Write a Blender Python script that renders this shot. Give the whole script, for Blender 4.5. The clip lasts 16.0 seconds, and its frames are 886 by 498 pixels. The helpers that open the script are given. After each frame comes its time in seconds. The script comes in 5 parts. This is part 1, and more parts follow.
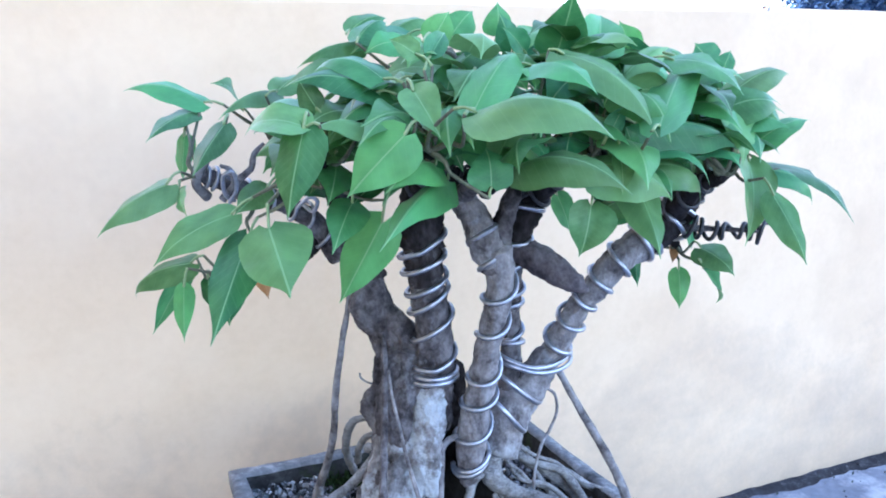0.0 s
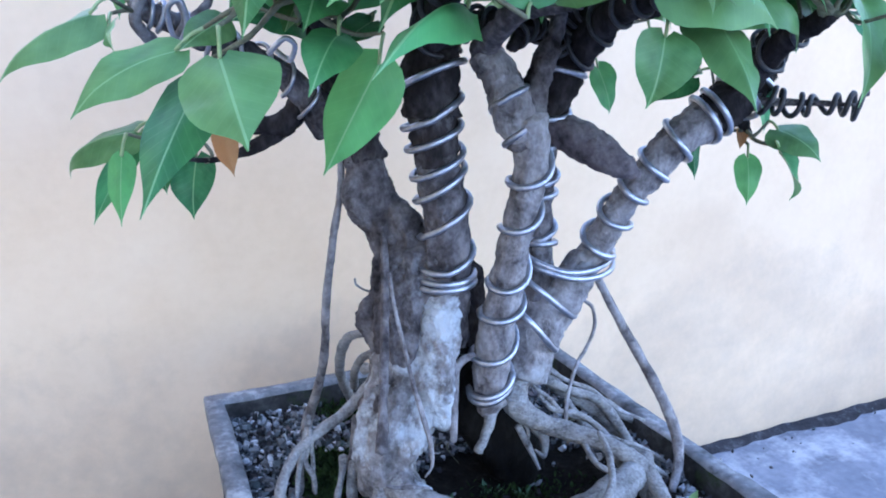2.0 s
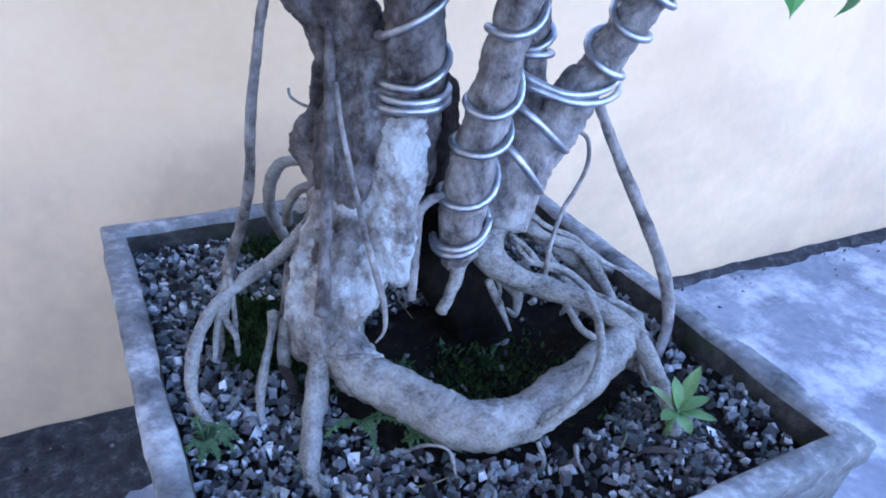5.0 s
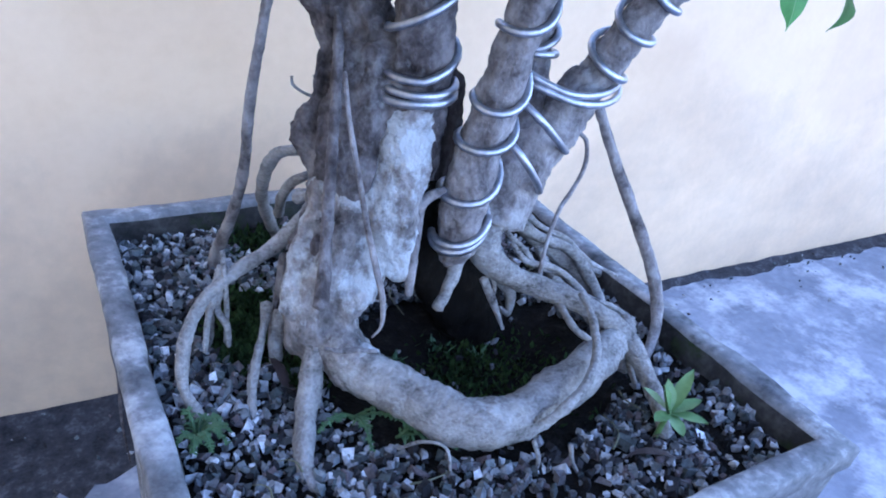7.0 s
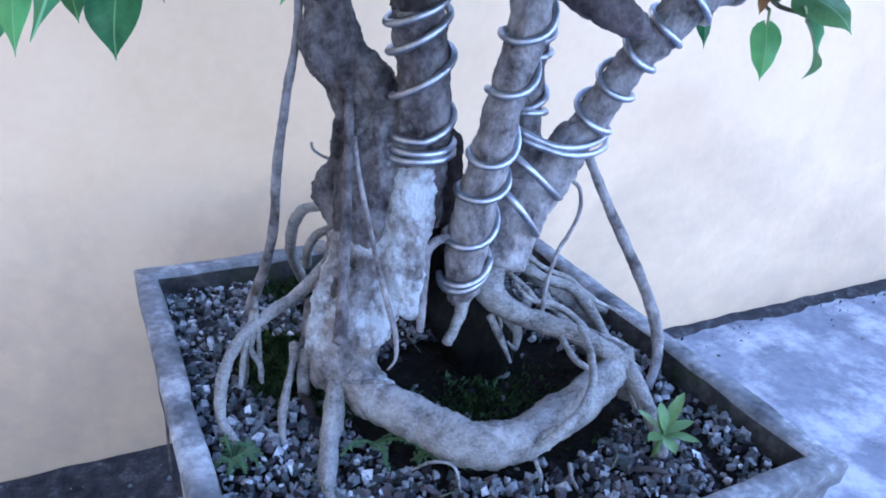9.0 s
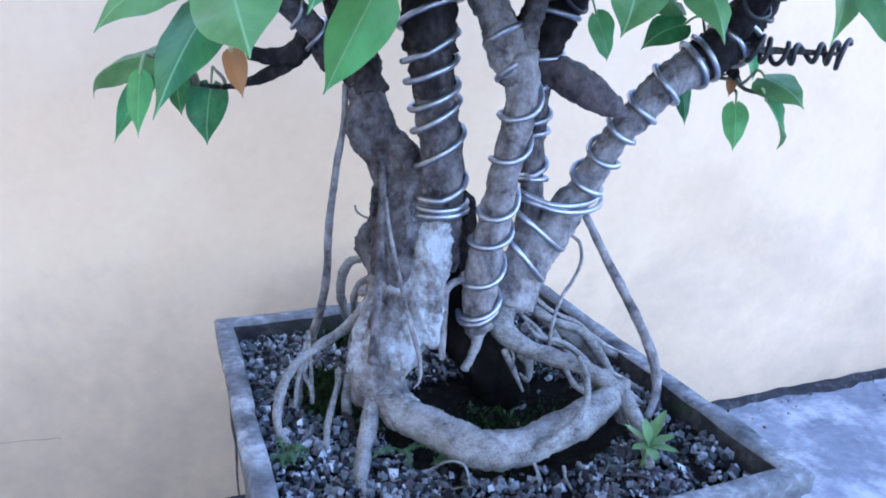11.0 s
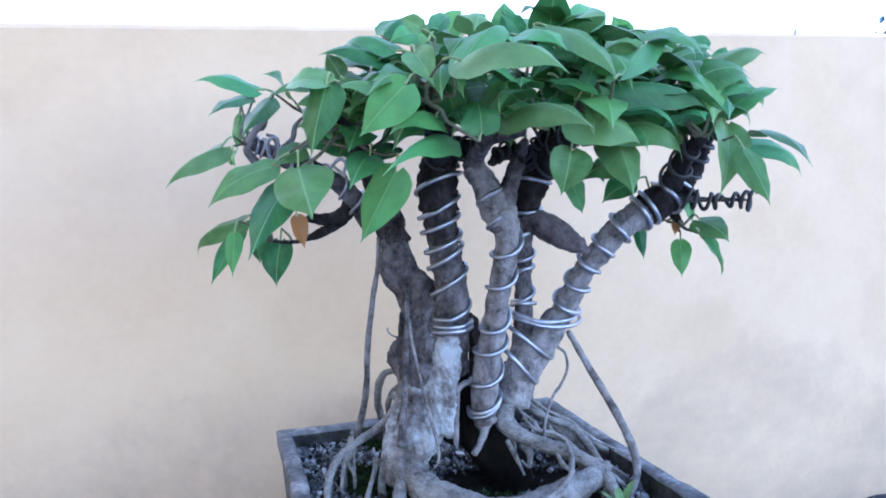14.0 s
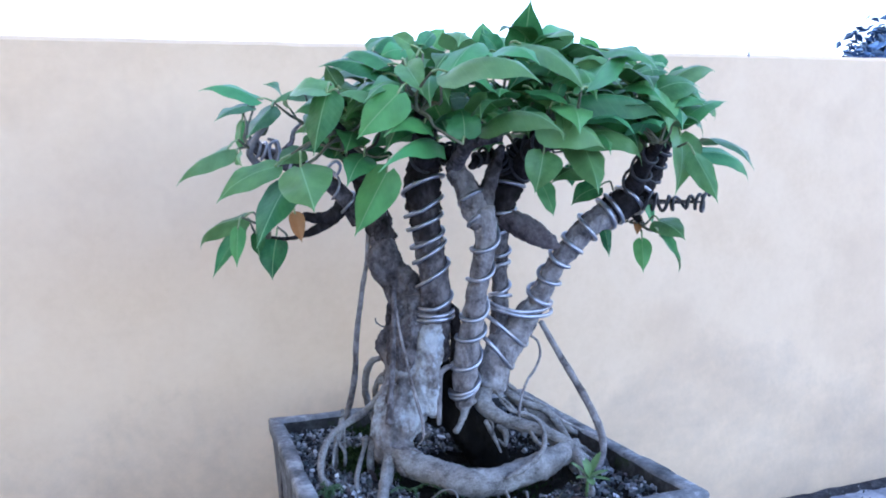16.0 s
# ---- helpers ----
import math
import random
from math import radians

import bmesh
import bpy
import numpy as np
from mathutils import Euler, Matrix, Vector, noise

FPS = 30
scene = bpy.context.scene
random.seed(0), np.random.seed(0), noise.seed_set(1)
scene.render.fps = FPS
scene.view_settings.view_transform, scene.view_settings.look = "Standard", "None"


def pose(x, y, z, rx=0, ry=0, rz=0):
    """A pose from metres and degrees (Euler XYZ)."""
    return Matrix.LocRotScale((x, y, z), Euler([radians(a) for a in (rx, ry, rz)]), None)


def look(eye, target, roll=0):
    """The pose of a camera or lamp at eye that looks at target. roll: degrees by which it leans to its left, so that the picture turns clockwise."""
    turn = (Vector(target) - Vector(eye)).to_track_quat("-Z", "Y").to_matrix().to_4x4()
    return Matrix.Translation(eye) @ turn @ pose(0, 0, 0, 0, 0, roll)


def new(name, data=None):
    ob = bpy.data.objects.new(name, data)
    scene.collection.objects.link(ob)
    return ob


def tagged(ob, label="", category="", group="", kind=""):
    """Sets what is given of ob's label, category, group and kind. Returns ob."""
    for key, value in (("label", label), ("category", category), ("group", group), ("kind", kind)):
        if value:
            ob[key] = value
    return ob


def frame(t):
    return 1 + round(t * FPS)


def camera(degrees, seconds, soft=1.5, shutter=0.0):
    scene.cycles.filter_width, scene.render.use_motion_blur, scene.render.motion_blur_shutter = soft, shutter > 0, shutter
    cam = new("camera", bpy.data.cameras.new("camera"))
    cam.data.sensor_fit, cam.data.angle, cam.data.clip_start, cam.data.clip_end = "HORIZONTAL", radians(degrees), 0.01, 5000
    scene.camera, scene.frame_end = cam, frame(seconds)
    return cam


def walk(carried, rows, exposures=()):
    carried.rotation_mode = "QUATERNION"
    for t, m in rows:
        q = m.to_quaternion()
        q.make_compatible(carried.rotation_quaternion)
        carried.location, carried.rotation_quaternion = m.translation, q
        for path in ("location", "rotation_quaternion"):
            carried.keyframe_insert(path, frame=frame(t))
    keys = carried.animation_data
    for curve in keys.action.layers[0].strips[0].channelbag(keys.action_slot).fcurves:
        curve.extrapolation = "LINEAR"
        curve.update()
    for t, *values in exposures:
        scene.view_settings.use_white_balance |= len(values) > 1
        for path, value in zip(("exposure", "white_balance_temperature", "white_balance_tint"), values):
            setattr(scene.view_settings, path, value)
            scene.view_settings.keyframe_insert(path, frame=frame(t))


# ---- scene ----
cam = camera(60.77, 16.0, soft=1.9)
PATH = [  # seconds, x, y, z, rx, ry, rz
    (0.0, -0.1728, -1.2171, 1.2470, 77.71, 1.25, -25.51),
    (0.5, -0.1715, -1.2310, 1.1945, 79.65, 1.39, -24.78),
    (1.0, -0.1606, -1.2064, 1.1694, 81.01, 0.59, -23.88),
    (1.5, -0.1310, -1.1268, 1.1625, 77.15, 0.86, -24.14),
    (2.0, -0.0996, -1.0382, 1.1295, 73.11, 1.08, -24.89),
    (2.5, -0.0801, -0.9822, 1.1107, 71.11, 0.92, -25.70),
    (3.0, -0.0495, -0.9493, 1.1210, 68.32, 0.31, -27.03),
    (3.5, -0.0391, -0.9275, 1.1079, 65.16, -1.21, -27.78),
    (4.0, -0.0351, -0.9077, 1.0915, 62.07, -2.29, -28.19),
    (4.5, -0.0373, -0.8755, 1.0743, 59.83, -2.63, -28.10),
    (7.0, -0.0720, -0.8409, 1.0563, 59.56, -6.24, -29.92),
    (7.5, -0.0755, -0.8643, 1.0635, 61.15, -5.21, -29.18),
    (8.0, -0.0760, -0.8831, 1.0739, 61.94, -4.42, -28.72),
    (10.5, -0.0916, -1.0578, 1.0899, 69.08, -0.71, -24.42),
    (11.0, -0.0982, -1.1169, 1.0941, 71.19, -0.35, -22.71),
    (11.5, -0.1051, -1.1560, 1.0983, 73.11, 0.23, -21.86),
    (12.0, -0.1080, -1.1993, 1.0985, 75.47, 0.84, -20.78),
    (12.5, -0.1075, -1.2407, 1.0960, 77.88, 1.83, -20.19),
    (13.0, -0.1089, -1.2948, 1.0969, 80.45, 3.03, -19.73),
    (13.5, -0.1381, -1.3559, 1.1172, 82.36, 2.84, -19.23),
    (14.0, -0.1577, -1.4107, 1.1069, 83.35, 2.28, -19.65),
    (14.5, -0.1756, -1.4484, 1.1004, 82.85, 2.01, -20.78),
    (15.0, -0.1932, -1.4885, 1.0910, 83.25, 2.08, -21.45),
    (15.5, -0.2116, -1.5022, 1.0914, 83.90, 1.93, -21.54),
    (16.0, -0.2197, -1.5154, 1.0823, 84.67, 1.92, -21.79),
]
EXPOSE = [(0.0, 3.2, 5850, 23), (2.5, 3.15, 5580, 26), (4.5, 3.15, 5420, 28), (8.0, 3.15, 5420, 28), (11.0, 3.15, 5520, 26), (13.5, 3.0, 5750, 25), (16.0, 2.85, 5750, 26)]
walk(cam, [(t, pose(x, y, z, rx, ry, rz)) for t, x, y, z, rx, ry, rz in PATH], EXPOSE)

# ---- world and light ----
world = bpy.data.worlds.new("sky")
scene.world = world
world.use_nodes = True
wn = world.node_tree
sky = wn.nodes.new("ShaderNodeTexSky")
sky.sky_type, sky.sun_disc = "NISHITA", False
SUN_EL, SUN_AZ = 16.0, 305.0        # degrees; azimuth from +y towards +x
sky.dust_density = 2.0
sky.sun_elevation, sky.sun_rotation = radians(SUN_EL), radians(SUN_AZ)
wn.links.new(sky.outputs[0], wn.nodes["Background"].inputs[0])
wn.nodes["Background"].inputs[1].default_value = 0.15
sun = new("sun", bpy.data.lights.new("sun", "SUN"))
sun.data.energy, sun.data.angle, sun.data.color = 1.5, radians(20), (1.0, 0.96, 0.9)
sun_dir = Vector((math.sin(radians(SUN_AZ)) * math.cos(radians(SUN_EL)), math.cos(radians(SUN_AZ)) * math.cos(radians(SUN_EL)), math.sin(radians(SUN_EL))))
sun.matrix_basis = look(sun_dir * 10, (0, 0, 0))

# ---- helpers of this scene ----
# The pot's own frame: its back edge is about one unit long, z = 0 is its rim; UNIT metres each.
UNIT, RIM = 0.55, 0.607
WALL_ANGLE, POT_LEAN = radians(-3.49), radians(-1.72)
POT = Matrix.Translation((0, 0, RIM)) @ Matrix.Rotation(-POT_LEAN, 4, Vector((-math.sin(WALL_ANGLE), math.cos(WALL_ANGLE), 0))) @ Matrix.Diagonal((UNIT, UNIT, UNIT, 1))
PLAIN = Matrix.Identity(4)
base_of = {}


def thing(name, at, label, category, group="", kind=""):
    """An Empty at its base, in world metres, that parents its parts."""
    ob = new(name)
    ob.empty_display_size = 0.05
    ob.matrix_basis = Matrix.Translation(at)
    base_of[ob.name] = ob.matrix_basis.copy()
    return tagged(ob, label, category, group, kind)


def part(name, bm, material, parent=None, label="", frame_of=POT, smooth=True, extra=()):
    """Links a bmesh as one mesh object, its vertices moved into the world by frame_of."""
    me = bpy.data.meshes.new(name)
    bm.transform(frame_of)
    bm.to_mesh(me)
    bm.free()
    if smooth:
        me.polygons.foreach_set("use_smooth", [True] * len(me.polygons))
    for m in (material, *extra):
        me.materials.append(m)
    ob = new(name, me)
    if parent is not None:
        ob.parent = parent
        if parent.name in base_of:
            ob.matrix_parent_inverse = base_of[parent.name].inverted()
    if label:
        ob["label"] = label
    return ob


def spline(points, steps):
    """Catmull-Rom through tuples of any length."""
    p = [np.array(q, float) for q in points]
    p = [2 * p[0] - p[1]] + p + [2 * p[-1] - p[-2]]
    out = []
    for i in range(1, len(p) - 2):
        for k in range(steps):
            t = k / steps
            out.append(0.5 * (2 * p[i] + (p[i + 1] - p[i - 1]) * t + (2 * p[i - 1] - 5 * p[i] + 4 * p[i + 1] - p[i + 2]) * t * t
                              + (3 * p[i] - p[i - 1] - 3 * p[i + 1] + p[i + 2]) * t ** 3))
    out.append(p[-2])
    return out


def frames_along(line):
    """A twist-free frame (point, side, other side) at each point of a line."""
    pts = [Vector(q[:3]) for q in line]
    out, side = [], None
    for i, q in enumerate(pts):
        d = (pts[min(i + 1, len(pts) - 1)] - pts[max(i - 1, 0)]).normalized()
        if side is None:
            side = d.orthogonal().normalized()
        side = (side - d * side.dot(d)).normalized()
        out.append((q, side, d.cross(side), d))
    return out


def add_tube(bm, points, steps=5, sides=10, rough=0.0, grain=9.0, groove=0.0, seed=0.0, round_end=True):
    """A tapered tube through (x, y, z, radius), its skin roughened by noise."""
    line = spline(points, steps)
    rings = []
    for (q, a, b, d), row in zip(frames_along(line), line):
        r, ring = max(row[3], 0.0008), []
        for k in range(sides):
            ang = 2 * math.pi * k / sides
            way = a * math.cos(ang) + b * math.sin(ang)
            v = q + way * r
            if rough or groove:
                n1 = noise.noise(v * grain + Vector((seed, 0, 0))) + 0.5 * noise.noise(v * grain * 2.7 + Vector((0, seed, 0)))
                g = noise.noise(Vector((math.cos(ang) * 2.2, math.sin(ang) * 2.2, seed + 0.4 * len(rings) / steps)))
                v = q + way * r * (1 + rough * n1 + groove * g)
            ring.append(bm.verts.new(v))
        rings.append(ring)
    for r0, r1 in zip(rings, rings[1:]):
        for k in range(sides):
            bm.faces.new((r0[k], r0[(k + 1) % sides], r1[(k + 1) % sides], r1[k]))
    if round_end:
        for ring, sign, row in ((rings[0], -1, line[0]), (rings[-1], 1, line[-1])):
            q, d = (Vector(line[0][:3]), (Vector(line[1][:3]) - Vector(line[0][:3])).normalized()) if sign < 0 else (Vector(line[-1][:3]), (Vector(line[-1][:3]) - Vector(line[-2][:3])).normalized())
            c = bm.verts.new(q + d * sign * row[3] * 0.5)
            for k in range(sides):
                f = (ring[k], ring[(k + 1) % sides], c)
                bm.faces.new(f if sign > 0 else f[::-1])
    return bm


# ---- materials ----
def material(name, rough=0.8, metal=0.0):
    m = bpy.data.materials.new(name)
    m.use_nodes = True
    b = m.node_tree.nodes["Principled BSDF"]
    b.inputs["Roughness"].default_value, b.inputs["Metallic"].default_value = rough, metal
    b.inputs["Specular IOR Level"].default_value = 0.5 if metal or rough < 0.8 else 0.15
    return m, m.node_tree, b


def surface(name, stops, scale, rough=0.85, fine=6.0, bump=0.4, depth=0.003, metal=0.0, stain=None, stain_scale=1.0, random_piece=0.0, rough_var=0.0, stretch=1.0):
    """A colour ramp over two scales of noise, with bump; stain: (colour, threshold) of a larger third scale."""
    m, t, b = material(name, rough, metal)
    n, l = t.nodes, t.links
    co = n.new("ShaderNodeTexCoord")
    n1 = n.new("ShaderNodeTexNoise")
    n1.inputs["Scale"].default_value, n1.inputs["Detail"].default_value, n1.inputs["Roughness"].default_value = scale, 6, 0.65
    n2 = n.new("ShaderNodeTexNoise")
    n2.inputs["Scale"].default_value, n2.inputs["Detail"].default_value = scale * fine, 4
    mp = n.new("ShaderNodeMapping")
    mp.inputs["Scale"].default_value = (1, 1, stretch)
    l.new(co.outputs["Object"], mp.inputs["Vector"])
    for q in (n1, n2):
        l.new(mp.outputs[0], q.inputs["Vector"])
    mix = n.new("ShaderNodeMath")
    mix.operation = "MULTIPLY_ADD"
    mix.inputs[1].default_value = 0.35
    l.new(n2.outputs["Fac"], mix.inputs[0])
    sub = n.new("ShaderNodeMath")
    sub.operation = "MULTIPLY_ADD"
    sub.inputs[1].default_value, sub.inputs[2].default_value = 1.25, -0.3
    l.new(n1.outputs["Fac"], sub.inputs[0])
    l.new(sub.outputs[0], mix.inputs[2])
    ramp = n.new("ShaderNodeValToRGB")
    l.new(mix.outputs[0], ramp.inputs[0])
    el = ramp.color_ramp.elements
    while len(el) < len(stops):
        el.new(0.5)
    for e, (pos, col) in zip(el, stops):
        e.position, e.color = pos, (*col, 1)
    out = ramp.outputs[0]
    if stain:
        col, low, high = stain
        n3 = n.new("ShaderNodeTexNoise")
        n3.inputs["Scale"].default_value, n3.inputs["Detail"].default_value, n3.inputs["Roughness"].default_value = stain_scale, 5, 0.7
        l.new(co.outputs["Object"], n3.inputs["Vector"])
        rng = n.new("ShaderNodeMapRange")
        rng.inputs[1].default_value, rng.inputs[2].default_value = low, high
        l.new(n3.outputs["Fac"], rng.inputs[0])
        mx = n.new("ShaderNodeMix")
        mx.data_type = "RGBA"
        mx.inputs["B"].default_value = (*col, 1)
        l.new(rng.outputs[0], mx.inputs["Factor"])
        l.new(out, mx.inputs["A"])
        out = mx.outputs["Result"]
    if random_piece:
        geo = n.new("ShaderNodeNewGeometry")
        hsv = n.new("ShaderNodeHueSaturation")
        rg = n.new("ShaderNodeMapRange")
        rg.inputs[3].default_value, rg.inputs[4].default_value = 1 - random_piece, 1 + random_piece
        l.new(geo.outputs["Random Per Island"], rg.inputs[0])
        l.new(rg.outputs[0], hsv.inputs["Value"])
        l.new(out, hsv.inputs["Color"])
        out = hsv.outputs[0]
    l.new(out, b.inputs["Base Color"])
    if rough_var:
        rr = n.new("ShaderNodeMapRange")
        rr.inputs[3].default_value, rr.inputs[4].default_value = rough - rough_var, rough + rough_var
        l.new(n1.outputs["Fac"], rr.inputs[0])
        l.new(rr.outputs[0], b.inputs["Roughness"])
    bp = n.new("ShaderNodeBump")
    bp.inputs["Strength"].default_value, bp.inputs["Distance"].default_value = bump, depth
    l.new(mix.outputs[0], bp.inputs["Height"])
    l.new(bp.outputs[0], b.inputs["Normal"])
    return m


BARK = surface("grey_fig_bark", [(0.24, (0.015, 0.0125, 0.0137)), (0.46, (0.0813, 0.0725, 0.075)), (0.74, (0.213, 0.198, 0.203))], 36, 0.9, 5, 1.0, 0.007, stain=((0.22, 0.22, 0.225), 0.57, 0.66), stain_scale=13, stretch=0.85)
BARK_LIGHT = surface("light_grey_fig_bark", [(0.24, (0.0473, 0.0419, 0.0432)), (0.46, (0.189, 0.176, 0.18)), (0.74, (0.365, 0.351, 0.358))], 36, 0.9, 5, 1.0, 0.006, stain=((0.34, 0.34, 0.35), 0.57, 0.66), stain_scale=13, stretch=0.85)
# near-black colour that stands in for the shade inside the hollow
HOLLOW_SHADE = surface("hollow_shade_black", [(0.25, (0.003, 0.003, 0.003)), (0.5, (0.008, 0.007, 0.006)), (0.8, (0.02, 0.018, 0.016))], 32, 0.95, 5, 1.0, 0.005, stretch=0.5)
BARK_WHITE = surface("lichened_trunk_bark", [(0.24, (0.024, 0.0216, 0.0216)), (0.46, (0.156, 0.146, 0.146)), (0.74, (0.348, 0.336, 0.342))], 30, 0.9, 5, 1.0, 0.008, stain=((0.43, 0.46, 0.49), 0.475, 0.585), stain_scale=17, stretch=0.85)
# darker barks for wood under the leaves; the crown's shade is in the colour
BARK_SHADED = surface("crown_shaded_bark", [(0.25, (0.006, 0.005, 0.005)), (0.5, (0.02, 0.017, 0.018)), (0.8, (0.06, 0.054, 0.056))], 32, 0.9, 5, 1.0, 0.005, stretch=0.5)
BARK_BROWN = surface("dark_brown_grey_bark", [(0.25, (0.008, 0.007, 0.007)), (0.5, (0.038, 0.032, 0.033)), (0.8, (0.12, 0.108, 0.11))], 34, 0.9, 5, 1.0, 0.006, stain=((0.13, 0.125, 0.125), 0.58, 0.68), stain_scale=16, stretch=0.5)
BARK_MAUVE = surface("smooth_mauve_grey_bark", [(0.24, (0.035, 0.03, 0.034)), (0.46, (0.115, 0.1, 0.11)), (0.74, (0.22, 0.2, 0.212))], 30, 0.9, 6, 0.7, 0.004, stain=((0.24, 0.23, 0.235), 0.6, 0.7), stain_scale=12)
BARK_PALE = surface("pale_root_bark", [(0.2, (0.055, 0.052, 0.05)), (0.42, (0.2, 0.196, 0.194)), (0.6, (0.29, 0.288, 0.286)), (0.8, (0.375, 0.374, 0.374))], 34, 0.85, 8, 1.0, 0.004, stain=((0.40, 0.41, 0.42), 0.58, 0.68), stain_scale=14, stretch=1.5)
WIRE = surface("aluminium_wire", [(0.3, (0.33, 0.35, 0.40)), (0.7, (0.52, 0.54, 0.60))], 60, 0.44, 4, 0.1, 0.0005, metal=1.0, rough_var=0.1)
CONCRETE = surface("weathered_concrete", [(0.2, (0.05, 0.055, 0.06)), (0.5, (0.2, 0.21, 0.225)), (0.72, (0.52, 0.54, 0.56))], 18, 0.9, 6, 0.6, 0.003, stain=((0.075, 0.078, 0.085), 0.52, 0.68), stain_scale=9)
CONCRETE_INNER = surface("dark_inner_concrete", [(0.2, (0.012, 0.012, 0.012)), (0.5, (0.035, 0.035, 0.036)), (0.85, (0.1, 0.1, 0.1))], 20, 0.85, 6, 0.7, 0.003, stain=((0.03, 0.045, 0.02), 0.55, 0.65), stain_scale=9)
PAINT = surface("cream_painted_plaster", [(0.1, (0.70, 0.505, 0.325)), (0.5, (0.77, 0.572, 0.378)), (0.9, (0.82, 0.625, 0.425))], 4.0, 0.9, 14, 0.35, 0.002, stain=((0.655, 0.475, 0.315), 0.52, 0.8), stain_scale=1.7)
GROUND = surface("worn_cement_floor", [(0.2, (0.13, 0.145, 0.18)), (0.5, (0.21, 0.235, 0.29)), (0.8, (0.32, 0.35, 0.42))], 5, 0.85, 9, 0.4, 0.003, stain=((0.45, 0.48, 0.54), 0.48, 0.62), stain_scale=4.3)
# damp soil, its colour taken near black to hold the hollow's shade too
SOIL = surface("damp_soil_with_shade", [(0.3, (0.003, 0.0028, 0.0025)), (0.6, (0.008, 0.007, 0.006)), (0.85, (0.03, 0.027, 0.023))], 60, 0.95, 5, 0.9, 0.006)
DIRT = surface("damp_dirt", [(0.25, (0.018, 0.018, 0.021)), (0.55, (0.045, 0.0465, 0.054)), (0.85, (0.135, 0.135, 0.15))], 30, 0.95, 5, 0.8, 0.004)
MOSS = surface("dark_moss", [(0.2, (0.008, 0.016, 0.006)), (0.5, (0.018, 0.038, 0.012)), (0.85, (0.05, 0.085, 0.025))], 40, 0.9, 4, 0.1, 0.001, random_piece=0.4)
SPRIG = surface("fresh_green_leaf", [(0.2, (0.07, 0.15, 0.05)), (0.6, (0.11, 0.22, 0.08)), (0.9, (0.16, 0.28, 0.11))], 40, 0.5, 4, 0.1, 0.0005)
FERN = surface("feathery_green", [(0.2, (0.02, 0.06, 0.025)), (0.6, (0.045, 0.11, 0.045)), (0.9, (0.085, 0.17, 0.075))], 40, 0.6, 4, 0.1, 0.0005)
PETIOLE = surface("pale_green_stalk", [(0.2, (0.16, 0.26, 0.10)), (0.6, (0.26, 0.36, 0.16)), (0.9, (0.34, 0.40, 0.2))], 60, 0.5, 4, 0.1, 0.0005)
TWIG = surface("young_twig_bark", [(0.2, (0.06, 0.065, 0.04)), (0.6, (0.13, 0.135, 0.085)), (0.9, (0.22, 0.22, 0.15))], 60, 0.75, 4, 0.4, 0.001)
WITHERED = surface("withered_leaf", [(0.2, (0.018, 0.012, 0.013)), (0.6, (0.04, 0.026, 0.028)), (0.9, (0.08, 0.055, 0.055))], 50, 0.7, 4, 0.4, 0.001)
DRY = surface("dry_leaf", [(0.2, (0.26, 0.11, 0.04)), (0.6, (0.42, 0.2, 0.07)), (0.9, (0.5, 0.28, 0.12))], 50, 0.7, 4, 0.4, 0.001)
# far leaves coloured blue to carry the glare over them
FAR_LEAF = surface("glare_blue_foliage", [(0.2, (0.012, 0.035, 0.075)), (0.6, (0.02, 0.055, 0.13)), (0.9, (0.035, 0.085, 0.18))], 5, 0.9, 4, 0.1, 0.001, random_piece=0.4)
CRACK = surface("crack_shadow", [(0.2, (0.05, 0.045, 0.04)), (0.8, (0.12, 0.11, 0.1))], 60, 0.95)
DARK_WIRE = surface("dark_coated_wire", [(0.2, (0.012, 0.012, 0.014)), (0.8, (0.05, 0.05, 0.055))], 60, 0.5, 4, 0.1, 0.0005)
PEBBLE = surface("mixed_gravel", [(0.2, (0.085, 0.09, 0.099)), (0.5, (0.155, 0.163, 0.178)), (0.85, (0.25, 0.26, 0.28))], 90, 0.85, 4, 0.5, 0.001)


def vary_pebbles():
    """Each stone its own tone: most grey, some dark, a few nearly white."""
    t = PEBBLE.node_tree
    n, l, b = t.nodes, t.links, t.nodes["Principled BSDF"]
    geo, ramp, mx = n.new("ShaderNodeNewGeometry"), n.new("ShaderNodeValToRGB"), n.new("ShaderNodeMix")
    el = ramp.color_ramp.elements
    for pos, col in ((0.22, (0.22, 0.2, 0.2, 1)), (0.4, (0.46, 0.55, 0.53, 1)), (0.5, (0.75, 0.6, 0.6, 1)), (0.62, (0.74, 0.84, 0.83, 1)), (0.76, (1.25, 1.25, 1.25, 1)), (0.88, (1.7, 1.72, 1.72, 1)), (0.955, (2.6, 2.6, 2.55, 1))):
        e = el.new(pos)
        e.color = col
    el[0].color, el[-1].color = (0.08, 0.08, 0.085, 1), (3.6, 3.6, 3.5, 1)
    mx.data_type, mx.blend_type = "RGBA", "MULTIPLY"
    mx.inputs["Factor"].default_value = 1
    old = b.inputs["Base Color"].links[0].from_socket
    l.new(geo.outputs["Random Per Island"], ramp.inputs[0])
    l.new(old, mx.inputs["A"])
    l.new(ramp.outputs[0], mx.inputs["B"])
    l.new(mx.outputs["Result"], b.inputs["Base Color"])


vary_pebbles()


